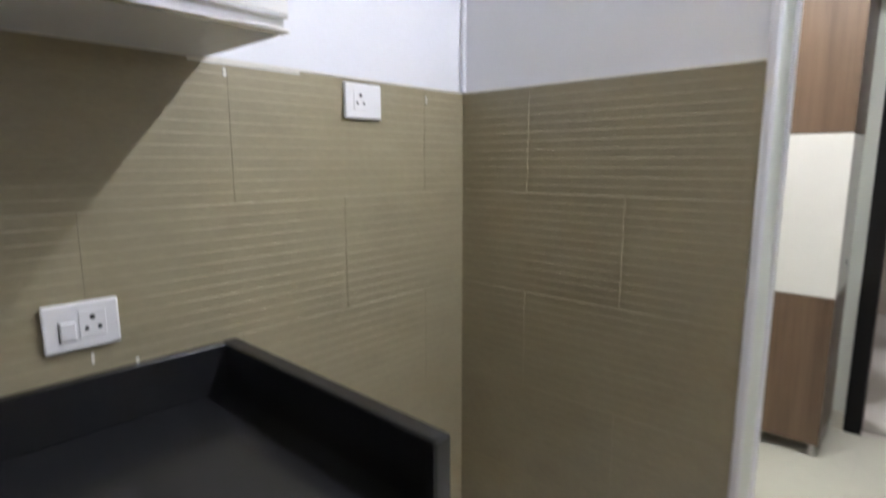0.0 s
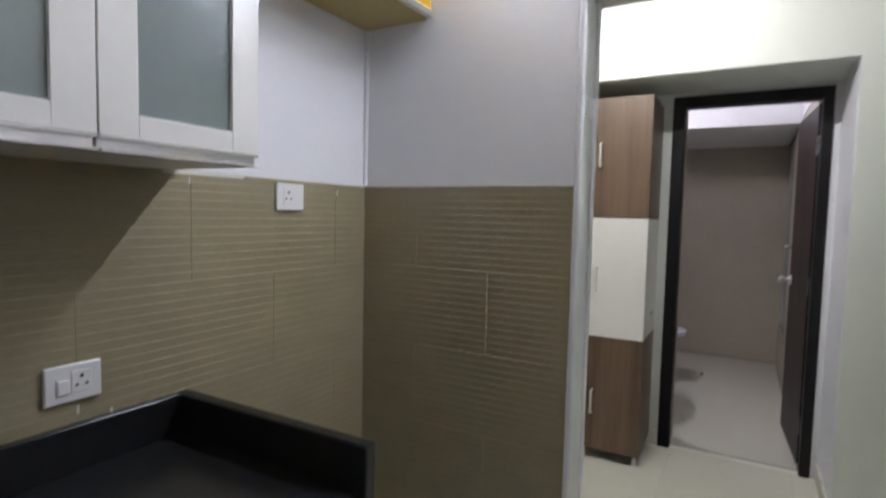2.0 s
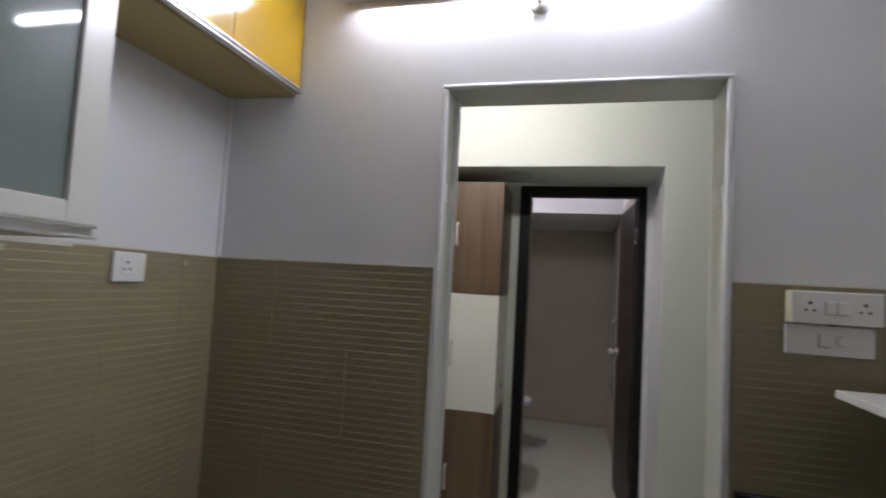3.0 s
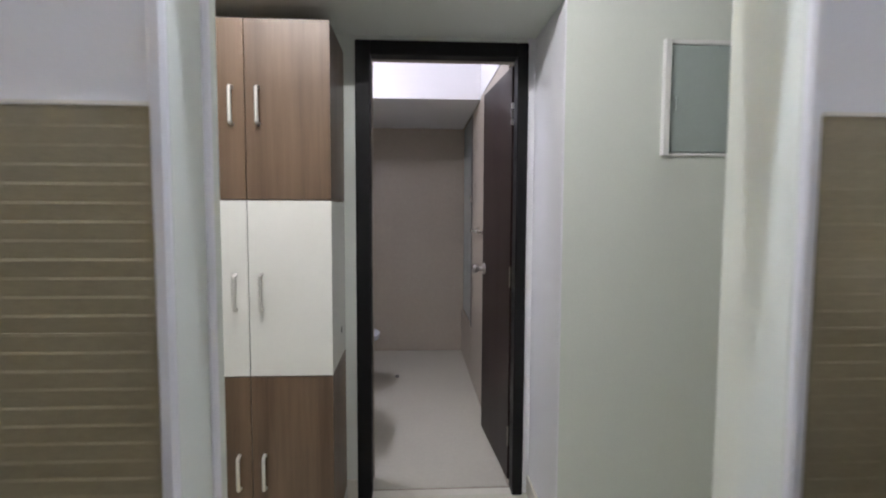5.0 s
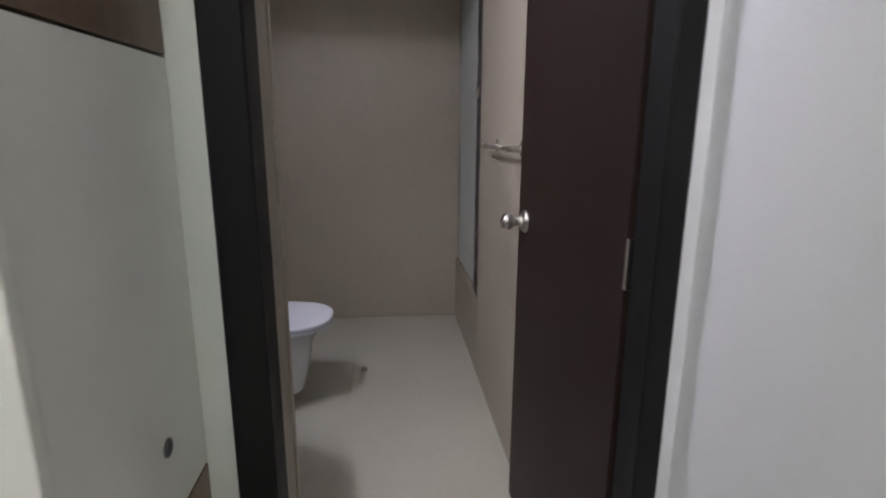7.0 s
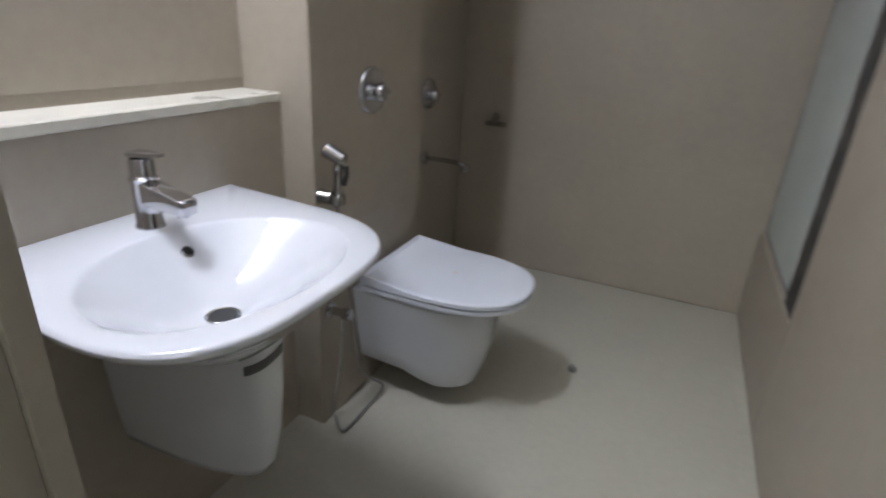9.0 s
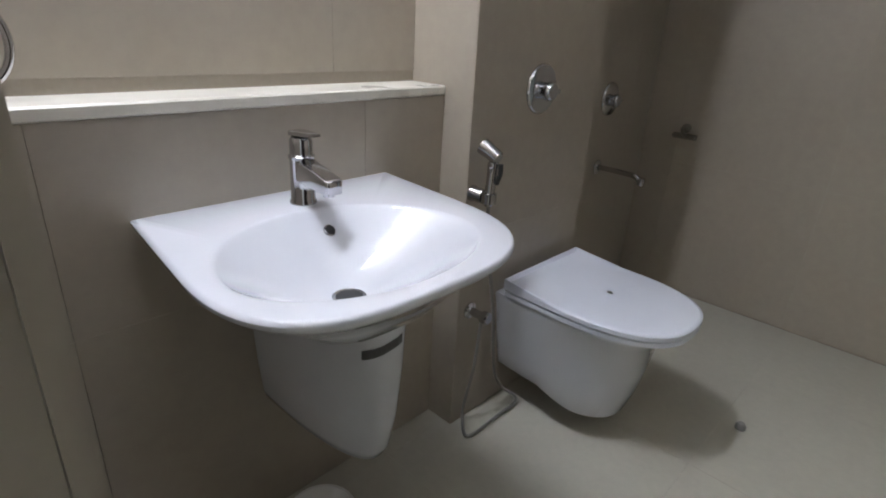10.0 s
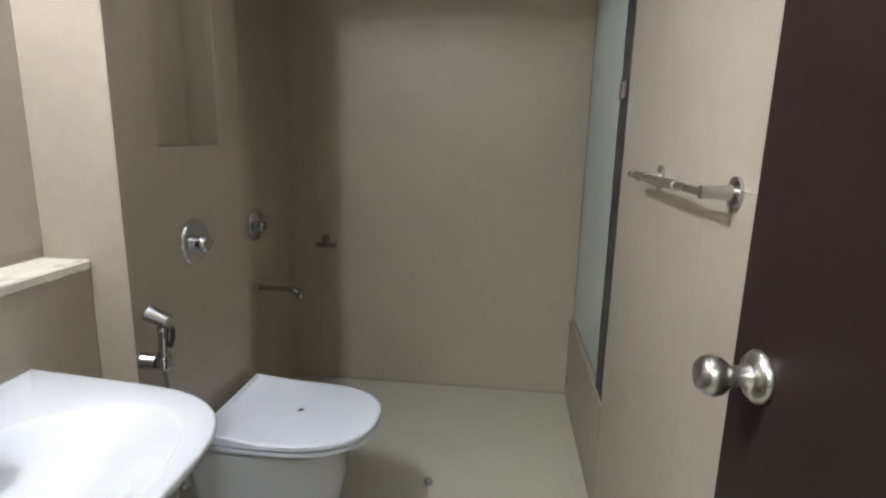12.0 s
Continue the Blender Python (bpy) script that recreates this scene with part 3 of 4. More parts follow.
CAB_Y = 1.285
for nm, z0, z1, mat_front, hz, text in (("low_cabinet", 0.06, 0.704, M_WALNUT, (0.27, 0.40), "walnut laminate cabinet with two doors on short feet"),
                                        ("middle_cabinet", 0.706, 1.368, M_WHITELAM, (0.962, 1.093), "white laminate cabinet with two doors between walnut ones"),
                                        ("top_cabinet", 1.37, 2.022, M_WALNUT, (1.645, 1.777), "walnut laminate cabinet with two doors at the top")):
    ob = thing("cabinet", text, "cabinet", (0.58, 1.48, z0), "alcove cabinets")
    part("body", one(0.272, CAB_Y + 0.02, z0 + 0.001, 0.886, 1.688, z1 - 0.001, 0.001), mat_front, ob)
    for a, b, hx in ((0.271, 0.5785, 0.533), (0.5815, 0.888, 0.628)):
        d = part("door", one(a, CAB_Y, z0 + 0.001, b, CAB_Y + 0.0185, z1 - 0.001, 0.0012), mat_front, ob)
        bow_handle(d, hx, hz[0], hz[1], CAB_Y)
    if z0 < 0.1:
        for fx, fy in ((0.30, 1.33), (0.862, 1.33), (0.30, 1.65), (0.862, 1.65)):
            part("foot", turned([(0.016, 0), (0.018, 0.004), (0.012, 0.012), (0.012, 0.0605)], pose(fx, fy, 0)), M_PLASTIC, ob, "white plastic foot", True)
    if 0.5 < z0 < 1:
        part("cable_grommet", turned([(0.014, 0), (0.014, 0.002), (0.011, 0.003)], pose(0.886, 1.545, 0.825, 0, 90, 0)), M_GREYLABEL, ob, "grey round grommet")

db = thing("meter_box", "grey-green enamelled distribution box set in the lobby wall", "fuse box", (2.30, WALL_Y, 1.545))
part("frame", boxes((2.098, 1.192, 1.5380, 2.122, 1.219, 1.9540), (2.508, 1.206, 1.5380, 2.518, 1.219, 1.9540), (2.122, 1.206, 1.5380, 2.508, 1.219, 1.5480), (2.122, 1.2, 1.9370, 2.508, 1.219, 1.9540), bevel=0.002), M_PLASTIC, db, "white cover frame")
dd = part("door", one(2.123, 1.204, 1.5505, 2.507, 1.218, 1.9360, 0.003), M_DBGREY, db, "grey-green steel door")
part("latch", one(2.450, 1.198, 1.7300, 2.486, 1.2035, 1.7620, 0.001), M_DARK, dd, "black push latch")
part("hinge", rod([(2.148, 1.199, 1.7020), (2.148, 1.199, 1.7520)], 0.004), M_DBGREY, dd)

# ---- bathroom door ----
door_frame = structure("door_frame", boxes((0.937, 1.672, 0, 1.003, 1.76, 2.074), (1.655, 1.672, 0, 1.703, 1.76, 2.074), (1.003, 1.672, 2.012, 1.655, 1.76, 2.074), bevel=0.004), M_FRAME, "black painted bathroom door frame", "door frame")
hinge = Vector((1.648, 1.768, 0))
leaf_m = Matrix.Translation(hinge) @ pose(0, 0, 0, 0, 0, 93.9)
door = thing("door", "dark brown flush bathroom door standing open inwards", "door", hinge)


def door_part(name, bm, material, parent, label="", smooth=False):
    bmesh.ops.transform(bm, matrix=leaf_m, verts=bm.verts)
    return part(name, bm, material, parent, label, smooth)


leaf = door_part("leaf", one(0, -0.034, 0.03, 0.655, 0, 2.0, 0.002), M_DOOR, door)
KX, KZ = 0.592, 0.997
for s, y in ((1, 0.0002), (-1, -0.0342)):
    k = door_part("knob", turned([(0.0, 0), (0.033, 0.0), (0.033, 0.004), (0.028, 0.010), (0.017, 0.014), (0.0125, 0.022), (0.0125, 0.034), (0.0165, 0.038), (0.0235, 0.047), (0.0255, 0.056), (0.0235, 0.065), (0.0165, 0.072), (0.007, 0.0735)],
                  pose(KX, y, KZ, -90 * s, 0, 0), 32), M_SATIN, leaf, "round satin steel knob", True)
for z in (0.25, 1.02, 1.78):
    door_part("hinge", boxes((-0.010, -0.030, z - 0.05, -0.0005, 0.004, z + 0.05), bevel=0.002), M_SATIN, leaf, "dull steel butt hinge")
door_part("latch_face", one(0.6552, -0.028, KZ - 0.05, 0.657, -0.006, KZ + 0.05), M_SATIN, leaf)

# ---- bathroom: ledge, window, lamp ----
ledge = structure("ledge", one(REC_X - 0.006, BY0 + 0.001, 0.953, 0.352, BOX_Y0 - 0.001, 0.975, 0.003), M_STONE, "cream marble ledge behind the wash basin", "ledge")
window = tagged(new("window_1"), "tall narrow frosted window in a dark aluminium frame", "window", kind="structure")
window.location = (1.69, 3.85, 0.4)
window.matrix_world = Matrix.Translation((1.69, 3.85, 0.4))
part("window_frame", boxes((1.6545, WIN_Y + 0.002, 0.402, 1.70, 3.565, 2.08), (1.668, 4.262, 0.402, 1.70, 4.30, 2.08), (1.668, 3.565, 0.402, 1.70, 4.262, 0.415), bevel=0.002), M_WINALU, window, "dark bronze aluminium frame")
part("sash", boxes((1.658, 3.566, 0.416, 1.685, 3.578, 2.078)), M_ALU, window)
part("pane", one(1.666, 3.579, 0.416, 1.675, 4.261, 2.078), M_PANE, window, "frosted glass pane")
part("catch", one(1.648, 3.47, 1.40, 1.654, 3.56, 1.45, 0.002), M_SATIN, window, "grey window catch")

lamp = thing("wall_lamp", "glowing white mirror lamp high over the wash basin", "lamp", (REC_X, 2.13, 2.3))
part("body", one(REC_X + 0.0045, 1.95, 2.28, REC_X + 0.04, 2.35, 2.34, 0.004), M_PLASTIC, lamp)
part("reflector", one(REC_X + 0.041, 1.93, 2.308, REC_X + 0.20, 2.37, 2.322, 0.003), M_PLASTIC, lamp)
part("diffuser", rod([(REC_X + 0.175, 1.94, 2.285), (REC_X + 0.175, 2.36, 2.285)], 0.02, 14), M_TUBE_B, lamp, "glowing white diffuser", True)

# ---- bathroom: wash basin ----
BCX, BCY, RIM = 0.655, 2.37, 0.79


def basin_inside(x, y):
    v = abs(y - BCY) / 0.274
    if x < HALF_X + 0.001 or v > 1:
        return False
    return x <= 0.60 or ((x - 0.60) / 0.254) ** 2.7 + v ** 3.2 <= 1


def basin_reach(a):
    lo, hi = 0.0, 0.6
    for _ in range(26):
        mid = (lo + hi) / 2
        if basin_inside(BCX + mid * math.cos(a), BCY + mid * math.sin(a)):
            lo = mid
        else:
            hi = mid
    return lo


ANG = sorted({2 * math.pi * i / 88 for i in range(88)} | {math.atan2(s * 0.2735, HALF_X + 0.0015 - BCX) % (2 * math.pi) for s in (-1, 1)})
REACH = [basin_reach(a) for a in ANG]


def outer_ring(k, z, back=0.0):
    ring = []
    for a, r in zip(ANG, REACH):
        x, y = BCX + r * k * math.cos(a), BCY + r * k * math.sin(a)
        if back and math.cos(a) < 0:
            x = BCX + (x - BCX) / k
        x = max(x, HALF_X + 0.001)
        ring.append((x, y - 0.1 * (x - HALF_X), z))
    return ring


def bowl_ring(k, z, dx=0.0):
    ring = []
    for a in ANG:
        c, s = math.cos(a), math.sin(a)
        rx = 0.152 if c > 0 else 0.186
        deep = (RIM - z) * (0.88 if k < 0.96 else 1.0)
        if k < 1:
            front = 0.5 + 0.5 * c
            deep += front * (0.006 + 0.102 * ((1 - k) / 0.9) ** 1.1 - deep)
        ring.append((BCX + 0.012 + dx + rx * k * c, BCY - 0.05 + 0.212 * k * s * (1 + 0.02 * c), RIM - deep))
    return ring


basin = thing("wash_basin", "white ceramic wall-hung wash basin with half pedestal", "wash basin", (HALF_X, BCY, 0.42))
bowl = part("bowl", loft([outer_ring(0.30, RIM - 0.14, 1), outer_ring(0.48, RIM - 0.115, 1), outer_ring(0.64, RIM - 0.079, 1), outer_ring(0.80, RIM - 0.042, 1), outer_ring(0.92, RIM - 0.026, 1), outer_ring(0.975, RIM - 0.018, 1), outer_ring(0.995, RIM - 0.012), outer_ring(0.997, RIM - 0.006), outer_ring(0.985, RIM - 0.0015), outer_ring(0.97, RIM),
                          bowl_ring(1.05, RIM - 0.0002), bowl_ring(1.02, RIM - 0.001), bowl_ring(0.995, RIM - 0.0045), bowl_ring(0.96, RIM - 0.013), bowl_ring(0.91, RIM - 0.026), bowl_ring(0.82, RIM - 0.045), bowl_ring(0.70, RIM - 0.072), bowl_ring(0.54, RIM - 0.097), bowl_ring(0.36, RIM - 0.113, -0.012), bowl_ring(0.20, RIM - 0.121, -0.02), bowl_ring(0.10, RIM - 0.123, -0.025)]),
            M_CERAMIC, basin, "", True)


def pedestal_ring(z, front, half, p):
    ring = []
    for i in range(40):
        a = math.pi * i / 39 - math.pi / 2
        c, s = math.cos(a), math.sin(a)
        ring.append((HALF_X + 0.002 + (front - HALF_X) * abs(c) ** (2 / p), BCY + 0.004 + half * math.copysign(abs(s) ** (2 / p), s), z))
    return ring


ped = part("half_pedestal", loft([pedestal_ring(0.315, 0.635, 0.058, 2.4), pedestal_ring(0.322, 0.65, 0.068, 2.4), pedestal_ring(0.345, 0.662, 0.075, 2.4), pedestal_ring(0.42, 0.675, 0.082, 2.6), pedestal_ring(0.53, 0.685, 0.088, 2.7), pedestal_ring(0.67, 0.692, 0.092, 2.7)]), M_CERAMIC, basin, "", True)
band = pedestal_ring(0.0, 0.6905, 0.0925, 2.7)
rows = []
for i in range(14, 22):
    x, y, z = band[i][0], band[i][1], 0.575 + 0.0028 * (i - 14)
    rows.append([(x, y, z), (x, y, z + 0.017), (x - 0.004, y, z + 0.017), (x - 0.004, y, z)])
part("sticker", loft(rows), M_GREYLABEL, ped, "dark printed sticker")
part("overflow", turned([(0.012, -0.006), (0.012, 0.003), (0.010, 0.004)], look((0.514, BCY, 0.7545), (0.43, BCY, 0.665))), M_CHROME, bowl, "chrome overflow ring", True)
part("overflow_hole", turned([(0.0095, 0.0042), (0.0095, 0.0048)], look((0.514, BCY, 0.7545), (0.43, BCY, 0.665))), M_DARK, bowl)
part("waste", turned([(0.028, 0), (0.029, 0.003), (0.026, 0.0045), (0.023, 0.003)], pose(0.632, BCY - 0.045, RIM - 0.1085)), M_CHROME, bowl, "chrome waste ring", True)
part("waste_hole", turned([(0.0225, 0.0032), (0.0225, 0.0038)], pose(0.632, BCY - 0.045, RIM - 0.1085)), M_DARK, bowl)

TX, TY = 0.438, BCY - 0.003
tap = thing("tap", "chrome single-lever basin tap on the wash basin", "tap", (TX, TY, RIM))
part("body", turned([(0.025, 0), (0.025, 0.004), (0.0225, 0.008), (0.0215, 0.082), (0.0238, 0.085), (0.0238, 0.089), (0.0208, 0.092), (0.0205, 0.117), (0.0175, 0.122)], pose(TX, TY, RIM), 32), M_CHROME, tap, "", True)
sp = one(-0.5, -0.5, -0.5, 0.5, 0.5, 0.5, 0.12, 3)
for v in sp.verts:
    u = v.co.x + 0.5
    v.co = (TX + 0.004 + 0.098 * u, TY + v.co.y * 2 * (0.0205 - 0.003 * u), RIM + 0.065 - 0.015 * u + v.co.z * (0.040 - 0.012 * u))
part("spout", sp, M_CHROME, tap, "", True)
part("aerator", turned([(0.010, 0), (0.010, 0.006)], pose(TX + 0.083, TY, RIM + 0.032)), M_CHROME, tap, "", True)
lv = one(-0.5, -0.5, -0.5, 0.5, 0.5, 0.5, 0.18, 2)
for v in lv.verts:
    u = v.co.x + 0.5
    v.co = (TX - 0.020 + 0.070 * u, TY + v.co.y * (0.034 - 0.010 * u), RIM + 0.1275 + 0.004 * u + v.co.z * (0.011 - 0.005 * u))
part("lever", lv, M_CHROME, tap, "", True)

# ---- bathroom: toilet ----
WY, WALLX = 3.175, BOX_X


def wc_ring(z, front, half, p=2.5, back=0.0, lift=0.0):
    """A D-shaped ring from the wall to the front; lift raises its wall end, in a soft step."""
    pts = []
    straight = WALLX + (front - WALLX) * 0.42
    n = 34
    for i in range(n):
        a = math.pi * i / (n - 1) - math.pi / 2
        c, s = math.cos(a), math.sin(a)
        pts.append([straight + (front - straight) * abs(c) ** (2 / p), WY + half * math.copysign(abs(s) ** (2 / p), s)])
    pts = [[WALLX + 0.001 + back, WY - half * 0.98]] + pts + [[WALLX + 0.001 + back, WY + half * 0.98]]
    out = []
    for x, y in pts:
        u = max(0.0, min(1.0, (WALLX + 0.29 - x) / 0.19))
        out.append((x, y, z + lift * u * u * (3 - 2 * u)))
    return out


wc = thing("toilet", "white ceramic wall-hung toilet with closed lid", "toilet", (WALLX, WY, 0.08))
part("pan", loft([wc_ring(0.068, 0.735, 0.10, 2.6, lift=0.045), wc_ring(0.072, 0.775, 0.122, 2.7, lift=0.045), wc_ring(0.092, 0.808, 0.137, 2.7, lift=0.04), wc_ring(0.16, 0.828, 0.148, 2.6, lift=0.02), wc_ring(0.235, 0.842, 0.160, 2.5, lift=0.005), wc_ring(0.30, 0.850, 0.169, 2.5), wc_ring(0.35, 0.872, 0.178, 2.5), wc_ring(0.38, 0.902, 0.185, 2.5), wc_ring(0.39, 0.914, 0.186, 2.45), wc_ring(0.396, 0.918, 0.183, 2.4)]), M_CERAMIC, wc, "", True)


def lid_ring(z, shrink, flare):
    ring = []
    for x, y, q in wc_ring(z, 0.948 - shrink, 0.196 - shrink, 2.55, back=0.034 + shrink):
        up = flare * max(0.0, 1 - (x - WALLX - 0.034) / 0.045) ** 2
        ring.append((x, y, q + up))
    return ring


part("seat", loft([lid_ring(0.3975, 0.008, 0), lid_ring(0.4, 0.003, 0), lid_ring(0.4125, 0.003, 0), lid_ring(0.4150, 0.007, 0)]), M_LID, wc, "white plastic seat", True)
lid = part("lid", loft([lid_ring(0.4165, 0.004, 0.0), lid_ring(0.4190, 0.0, 0.002), lid_ring(0.4310, 0.0, 0.022), lid_ring(0.4345, 0.003, 0.022), lid_ring(0.4360, 0.012, 0.013), lid_ring(0.4365, 0.08, 0.0)]), M_LID, wc, "white plastic closed lid", True)
part("mark", turned([(0.009, 0), (0.009, 0.0006)], pose(0.705, WY - 0.002, 0.4368)), M_SATIN, lid, "small grey mark")


# ---- bathroom: fittings ----
def wall_mixer(x, y, z):
    ob = thing("shower_mixer", "chrome concealed mixer with round plate and round knob", "mixer", (x, y, z), "shower mixers")
    m = pose(x, y, z, 0, 90, 0)
    pl = part("plate", turned([(0.066, 0.0), (0.066, 0.003), (0.062, 0.008), (0.040, 0.011)], m, 32), M_CHROME, ob, "", True)
    part("knob", turned([(0.022, 0.010), (0.022, 0.022), (0.025, 0.027), (0.025, 0.036), (0.020, 0.042), (0.010, 0.043)], pose(x, y, z - 0.004, 0, 90, 0)), M_CHROME, ob, "", True)
    part("lever", one(x + 0.026, y + 0.02, z - 0.012, x + 0.036, y + 0.046, z + 0.002, 0.003), M_CHROME, ob)


wall_mixer(BOX_X, 3.105, 0.966)
wall_mixer(BX0, 3.905, 0.874)

spout = thing("bath_spout", "slim chrome wall spout under the shower mixer", "spout", (BX0, 3.89, 0.595))
part("flange", turned([(0.03, 0), (0.03, 0.004), (0.018, 0.008)], pose(BX0, 3.89, 0.60, 0, 90, 0)), M_CHROME, spout, "", True)
part("pipe", rod(arc([(BX0 + 0.006, 3.89, 0.60), (BX0 + 0.09, 3.89, 0.60), (BX0 + 0.165, 3.89, 0.597), (BX0 + 0.19, 3.89, 0.583)]), 0.011), M_CHROME, spout, "", True)
part("nozzle", turned([(0.014, 0), (0.015, 0.02), (0.012, 0.028)], pose(BX0 + 0.196, 3.89, 0.567, 0, 10, 0)), M_CHROME, spout, "", True)

hook = thing("robe_hook", "small dark metal robe hook on the far wall", "hook", (0.418, BY1, 0.75))
part("plate", one(0.365, BY1 - 0.008, 0.705, 0.471, BY1 - 0.0005, 0.729, 0.003), M_BRONZE, hook)
part("stem", rod([(0.418, BY1 - 0.008, 0.722), (0.418, BY1 - 0.04, 0.735), (0.418, BY1 - 0.045, 0.758)], 0.009), M_BRONZE, hook, "", True)
part("stem_plate", turned([(0.02, 0), (0.02, 0.006), (0.016, 0.008)], pose(0.418, BY1, 0.752, 90, 0, 0)), M_BRONZE, hook, "", True)
for s in (-1, 1):
    part("peg", rod([(0.418 + s * 0.042, BY1 - 0.008, 0.717), (0.418 + s * 0.042, BY1 - 0.03, 0.721)], 0.006), M_BRONZE, hook, "", True)

SX, SY = BOX_X, 2.852
spray = thing("health_faucet", "chrome hand spray in its wall holder with hose", "hand spray", (SX, SY, 0.76))
hold = part("holder", turned([(0.021, 0.0005), (0.021, 0.004), (0.0185, 0.008), (0.0185, 0.034), (0.0165, 0.038)], pose(SX, SY, 0.722, 0, 90, 0)), M_CHROME, spray, "", True)
part("clip", turned([(0.0165, 0), (0.0195, 0.002), (0.0195, 0.026), (0.0165, 0.028)], pose(SX + 0.054, SY, 0.708)), M_CHROME, hold, "", True)
part("grip", turned([(0.008, 0), (0.0105, 0.003), (0.0125, 0.03), (0.0125, 0.085), (0.0145, 0.108), (0.011, 0.116)], pose(SX + 0.054, SY, 0.700, 0, 3, 0)), M_CHROME, spray, "", True)
part("head", turned([(0.013, 0), (0.0175, 0.004), (0.0185, 0.03), (0.0205, 0.048), (0.0205, 0.054), (0.016, 0.057)], look((SX + 0.076, SY, 0.823), (SX + 0.11, SY + 0.004, 0.806))), M_CHROME, spray, "", True)
part("trigger", rod(arc([(SX + 0.082, SY, 0.812), (SX + 0.083, SY, 0.79), (SX + 0.074, SY, 0.762)]), 0.006, 8), M_DARK, spray, "black trigger lever", True)
part("hose", rod(arc([(SX + 0.054, SY, 0.701), (SX + 0.05, SY + 0.03, 0.55), (SX + 0.035, SY + 0.09, 0.36), (SX + 0.04, SY + 0.13, 0.12), (0.515, 3.055, 0.02), (0.518, 2.95, 0.009), (0.521, 2.85, 0.009), (0.512, 2.818, 0.012), (0.475, 2.845, 0.02), (0.455, 2.868, 0.06), (SX + 0.035, 2.876, 0.2), (SX + 0.045, 2.878, 0.365)]), 0.0052, 8), M_HOSE, spray, "grey plastic hose", True)
valve = thing("angle_valve", "chrome angle valve under the hand spray", "valve", (SX, 2.878, 0.375))
part("body", turned([(0.024, 0), (0.024, 0.004), (0.012, 0.008), (0.012, 0.05)], pose(SX, 2.878, 0.375, 0, 90, 0)), M_CHROME, valve, "", True)
part("handle", turned([(0.012, 0.0), (0.018, 0.004), (0.018, 0.022), (0.014, 0.026)], pose(SX + 0.045, 2.878, 0.375, 0, 90, 0)), M_CHROME, valve, "", True)

valve2 = thing("angle_valve", "chrome angle valve low on the wall under the basin", "valve", (HALF_X, 1.945, 0.43))
part("body", turned([(0.024, 0), (0.024, 0.004), (0.012, 0.008), (0.012, 0.05)], pose(HALF_X, 1.945, 0.43, 0, 90, 0)), M_CHROME, valve2, "", True)
part("handle", turned([(0.012, 0.0), (0.018, 0.004), (0.018, 0.022), (0.014, 0.026)], pose(HALF_X + 0.045, 1.945, 0.43, 0, 90, 0)), M_CHROME, valve2, "", True)

bar = thing("towel_bar", "satin steel towel bar on the tiled wall", "towel bar", (BX1, 2.76, 1.187))
for y, z in ((2.595, 1.196), (3.005, 1.192)):
    mt = part("mount", turned([(0.026, 0), (0.026, 0.006), (0.013, 0.010), (0.0095, 0.045), (0.011, 0.055)], pose(BX1, y, z, 0, -90, 0), 28), M_SATIN, bar, "round wall mount", True)
part("rail", rod([(BX1 - 0.05, 2.585, 1.196), (BX1 - 0.05, 2.76, 1.194), (BX1 - 0.05, 3.09, 1.191)], 0.0072), M_SATIN, bar, "", True)
part("rail_sleeve", rod([(BX1 - 0.05, 2.73, 1.1945), (BX1 - 0.05, 2.995, 1.192)], 0.0095), M_SATIN, bar, "", True)

ring = thing("towel_ring", "chrome towel ring hanging on the wall over the ledge", "towel ring", (REC_X, 1.955, 1.07))
part("mount", turned([(0.024, 0), (0.024, 0.006), (0.011, 0.012), (0.011, 0.04)], pose(REC_X, 1.955, 1.12, 0, 90, 0)), M_CHROME, ring, "", True)
part("loop", rod([(REC_X + 0.036 + 0.004 * math.sin(a), 1.955 + 0.05 * math.sin(a), 1.055 + 0.062 * math.cos(a)) for a in (2 * math.pi * i / 36 for i in range(36))] + [(REC_X + 0.036, 1.955, 1.117)], 0.006, 10), M_CHROME, ring, "", True)

nub = thing("door_stop", "small grey rubber stop on the bathroom floor", "door stop", (1.065, 3.485, 0))
part("body", turned([(0.016, 0), (0.016, 0.012), (0.010, 0.02)], pose(1.065, 3.485, 0), 16), M_HOSE, nub, "", True)

tub = thing("plastic_tub", "small white plastic tub on the floor under the basin", "tub", (0.50, 2.335, 0))
part("body", turned([(0.055, 0), (0.07, 0.06), (0.078, 0.075), (0.078, 0.08), (0.072, 0.08), (0.066, 0.06), (0.05, 0.012)], pose(0.50, 2.335, 0)), M_PLASTIC, tub, "", True)

# ---- tiles, piece by piece ----
tiles(wall_kitchen_left, pose(-0.003, -3.3, 0, 0, 0, 90), 3.3, TILE_Z, 0.6, 0.3, u0=3.3 - 0.178 - 3.0, v0=-0.03, shift=0.3, gap=0.00015, ribs=0.0006, deep=0.003, material=M_OLIVE)
tiles(wall_kitchen_door, pose(0.0, 0.0, 0), 0.847, TILE_Z, 0.6, 0.3, u0=0.25, v0=-0.03, shift=0.3, gap=0.00015, ribs=0.0005, deep=0.003, material=M_OLIVE)
tiles(wall_kitchen_door, pose(1.764, 0.0, 0), 0.572, TILE_Z, 0.6, 0.3, u0=0.0, v0=-0.03, shift=0.0, gap=0.00015, ribs=0.0004, deep=0.003, material=M_OLIVE)
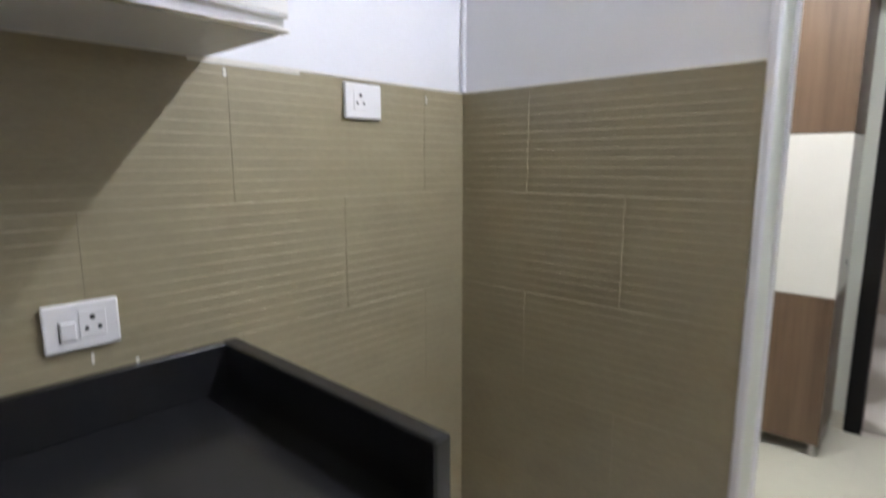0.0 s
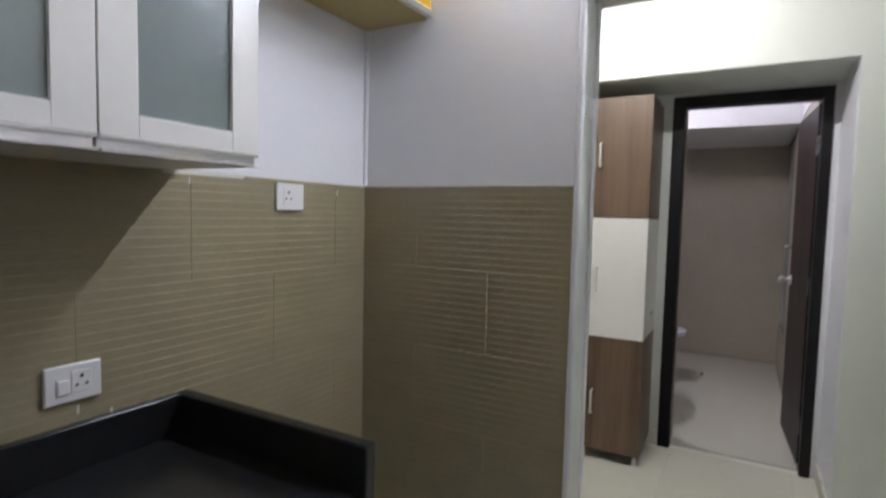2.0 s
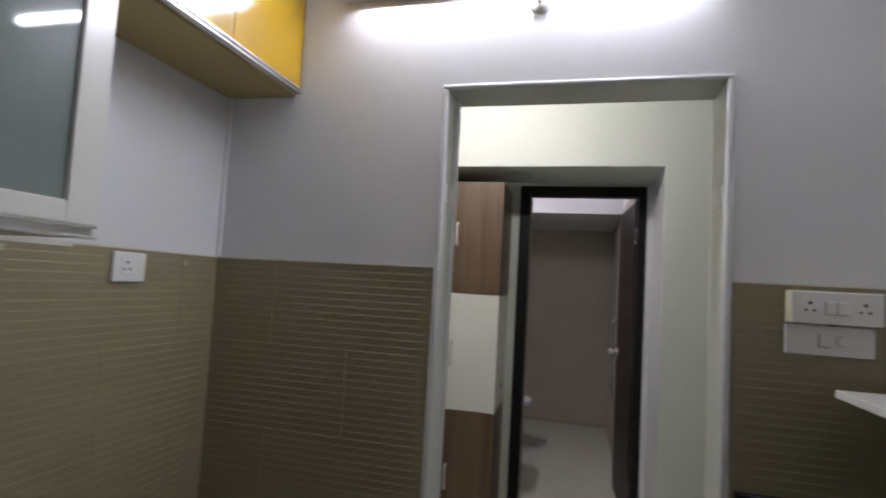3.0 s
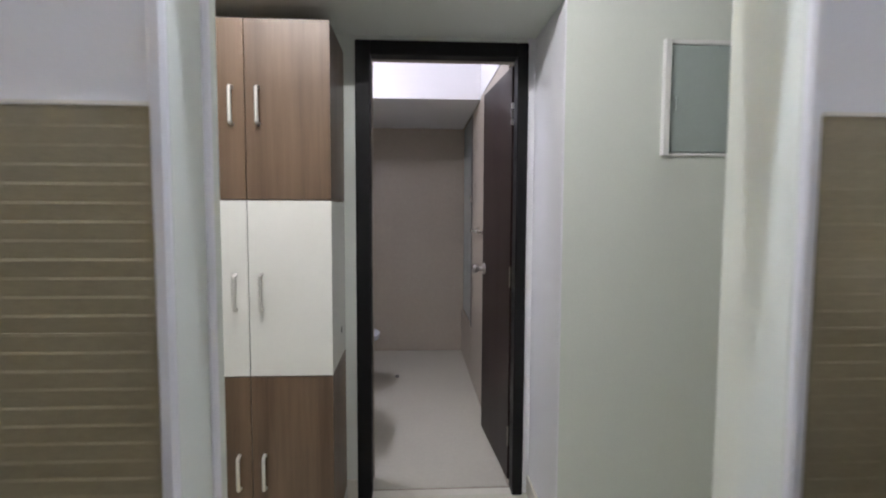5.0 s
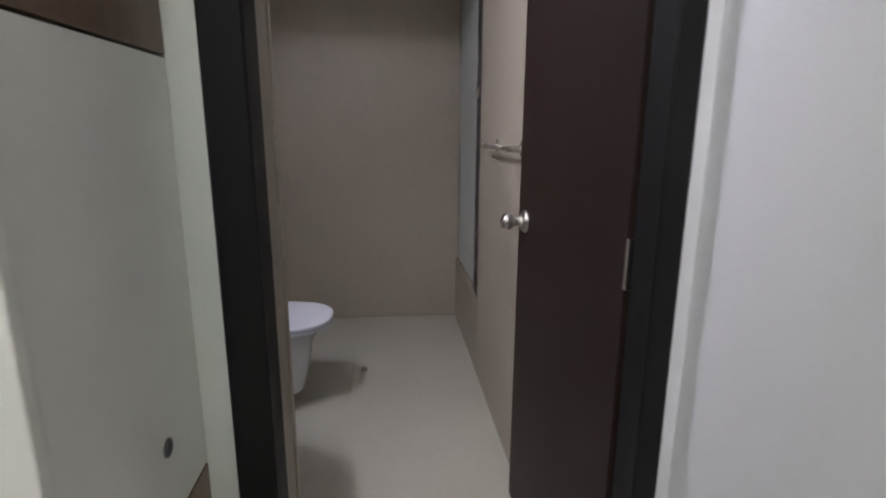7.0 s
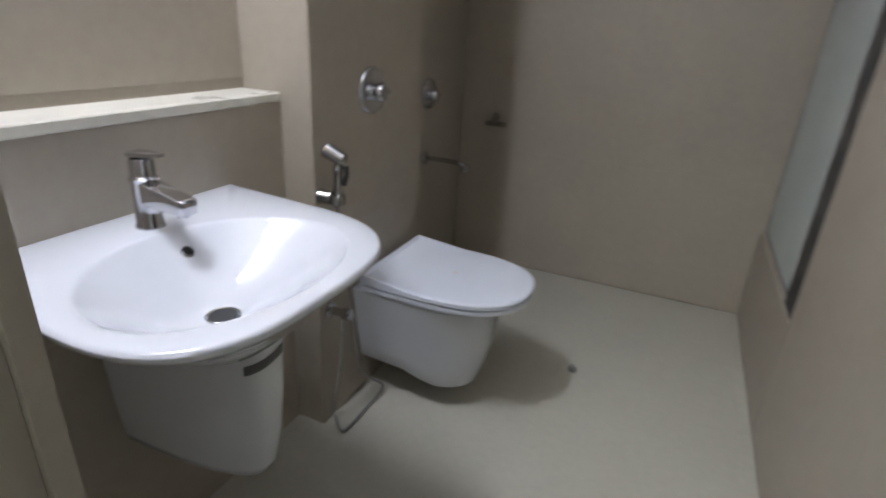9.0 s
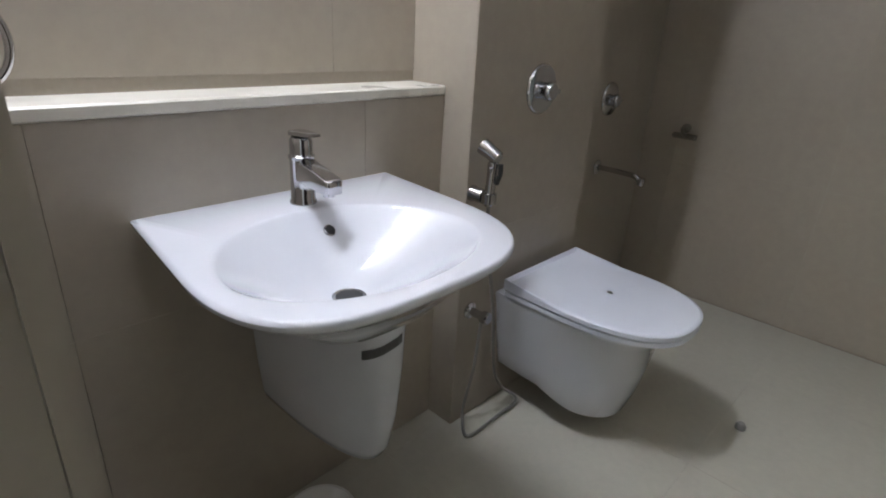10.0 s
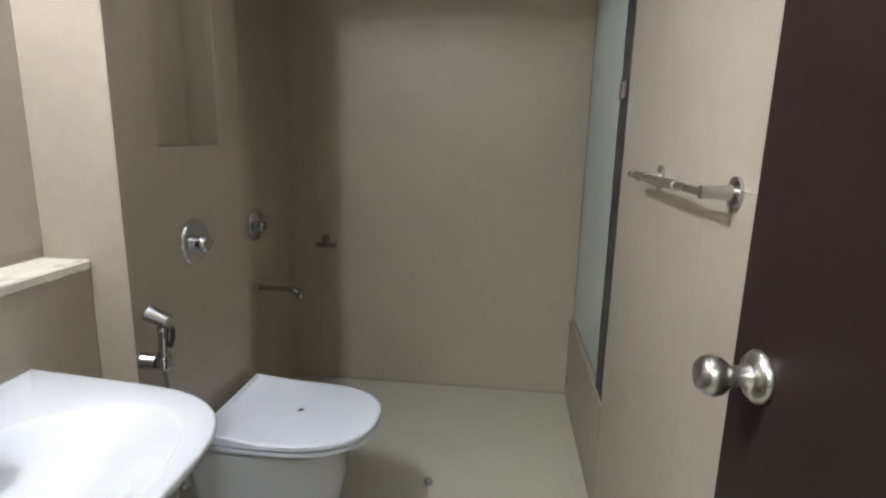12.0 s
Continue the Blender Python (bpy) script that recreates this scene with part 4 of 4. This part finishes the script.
tiles(wall_kitchen_right, pose(2.336, 0.0, 0, 0, 0, -90), 3.3, TILE_Z, 0.6, 0.3, u0=0.0, v0=-0.03, shift=0.3, gap=0.00015, ribs=0.0004, deep=0.003, material=M_OLIVE)
tiles(floor_kitchen, pose(0.0, -3.3, -0.003, -90, 0, 0), 2.336, 3.29, 0.6, 0.6, u0=0.22, v0=-0.1, deep=0.003, gap=0.0004, material=M_KFLOOR)
tiles(floor_lobby, pose(-1.4, 0.18, -0.003, -90, 0, 0), 4.9, 1.51, 0.6, 0.6, u0=0.015, v0=-0.28, deep=0.003, gap=0.0004, material=M_LFLOOR)
tiles(floor_bath, pose(0.24, 1.762, -0.003, -90, 0, 0), 1.41, 2.53, 0.6, 0.6, u0=0.17, v0=-0.35, deep=0.003, material=M_BFLOOR)
TB = dict(tw=0.6, th=0.6, deep=0.003, gap=0.0004, material=M_BTILE)
tiles(wall_bath_far, pose(BX0 - 0.003, BY1 + 0.003, 0), BX1 - BX0 + 0.2, LOFT_Z, u0=0.15, **TB)
tiles(wall_bath_right, pose(BX1 + 0.003, WIN_Y, 0, 0, 0, -90), WIN_Y - BY0, 2.10, u0=0.1, **TB)
tiles(wall_bath_right, pose(BX1 + 0.003, BY1 + 0.003, 0, 0, 0, -90), BY1 - WIN_Y, 0.395, u0=0.1, **TB)
tiles(wall_bath_left, pose(REC_X - 0.003, BY0, 1.0, 0, 0, 90), BOX_Y0 - BY0, 1.10, tw=0.6, th=0.6, v0=-0.4, u0=0.1, deep=0.003, gap=0.0004, material=M_BTILE)
tiles(wall_bath_left, pose(HALF_X - 0.003, BY0, 0, 0, 0, 90), BOX_Y0 - BY0, 0.952, u0=0.1, **TB)
tiles(wall_bath_left, pose(REC_X - 0.003, BOX_Y0 + 0.003, 0), BOX_X - REC_X, H - 0.2, u0=0.0, tw=0.6, th=0.6, deep=0.003, gap=0.0004, material=M_BTILE)
tiles(wall_bath_left, pose(BOX_X - 0.003, BOX_Y0, 0, 0, 0, 90), BOX_Y1 - BOX_Y0, 1.23, u0=0.0, **TB)
tiles(wall_bath_left, pose(BOX_X - 0.003, BOX_Y0, 1.23, 0, 0, 90), 2.985 - BOX_Y0, 0.85, u0=0.0, **TB)
tiles(wall_bath_left, pose(BOX_X - 0.003, 3.275, 1.23, 0, 0, 90), BOX_Y1 - 3.275, 0.85, u0=0.0, **TB)
tiles(wall_bath_left, pose(BOX_X - 0.10, 2.985, 1.23, 0, 0, 90), 0.29, 0.85, u0=0.0, **TB)
tiles(wall_bath_left, pose(BX0 - 0.003, BOX_Y1, 0, 0, 0, 90), BY1 - BOX_Y1, LOFT_Z, u0=0.1, **TB)
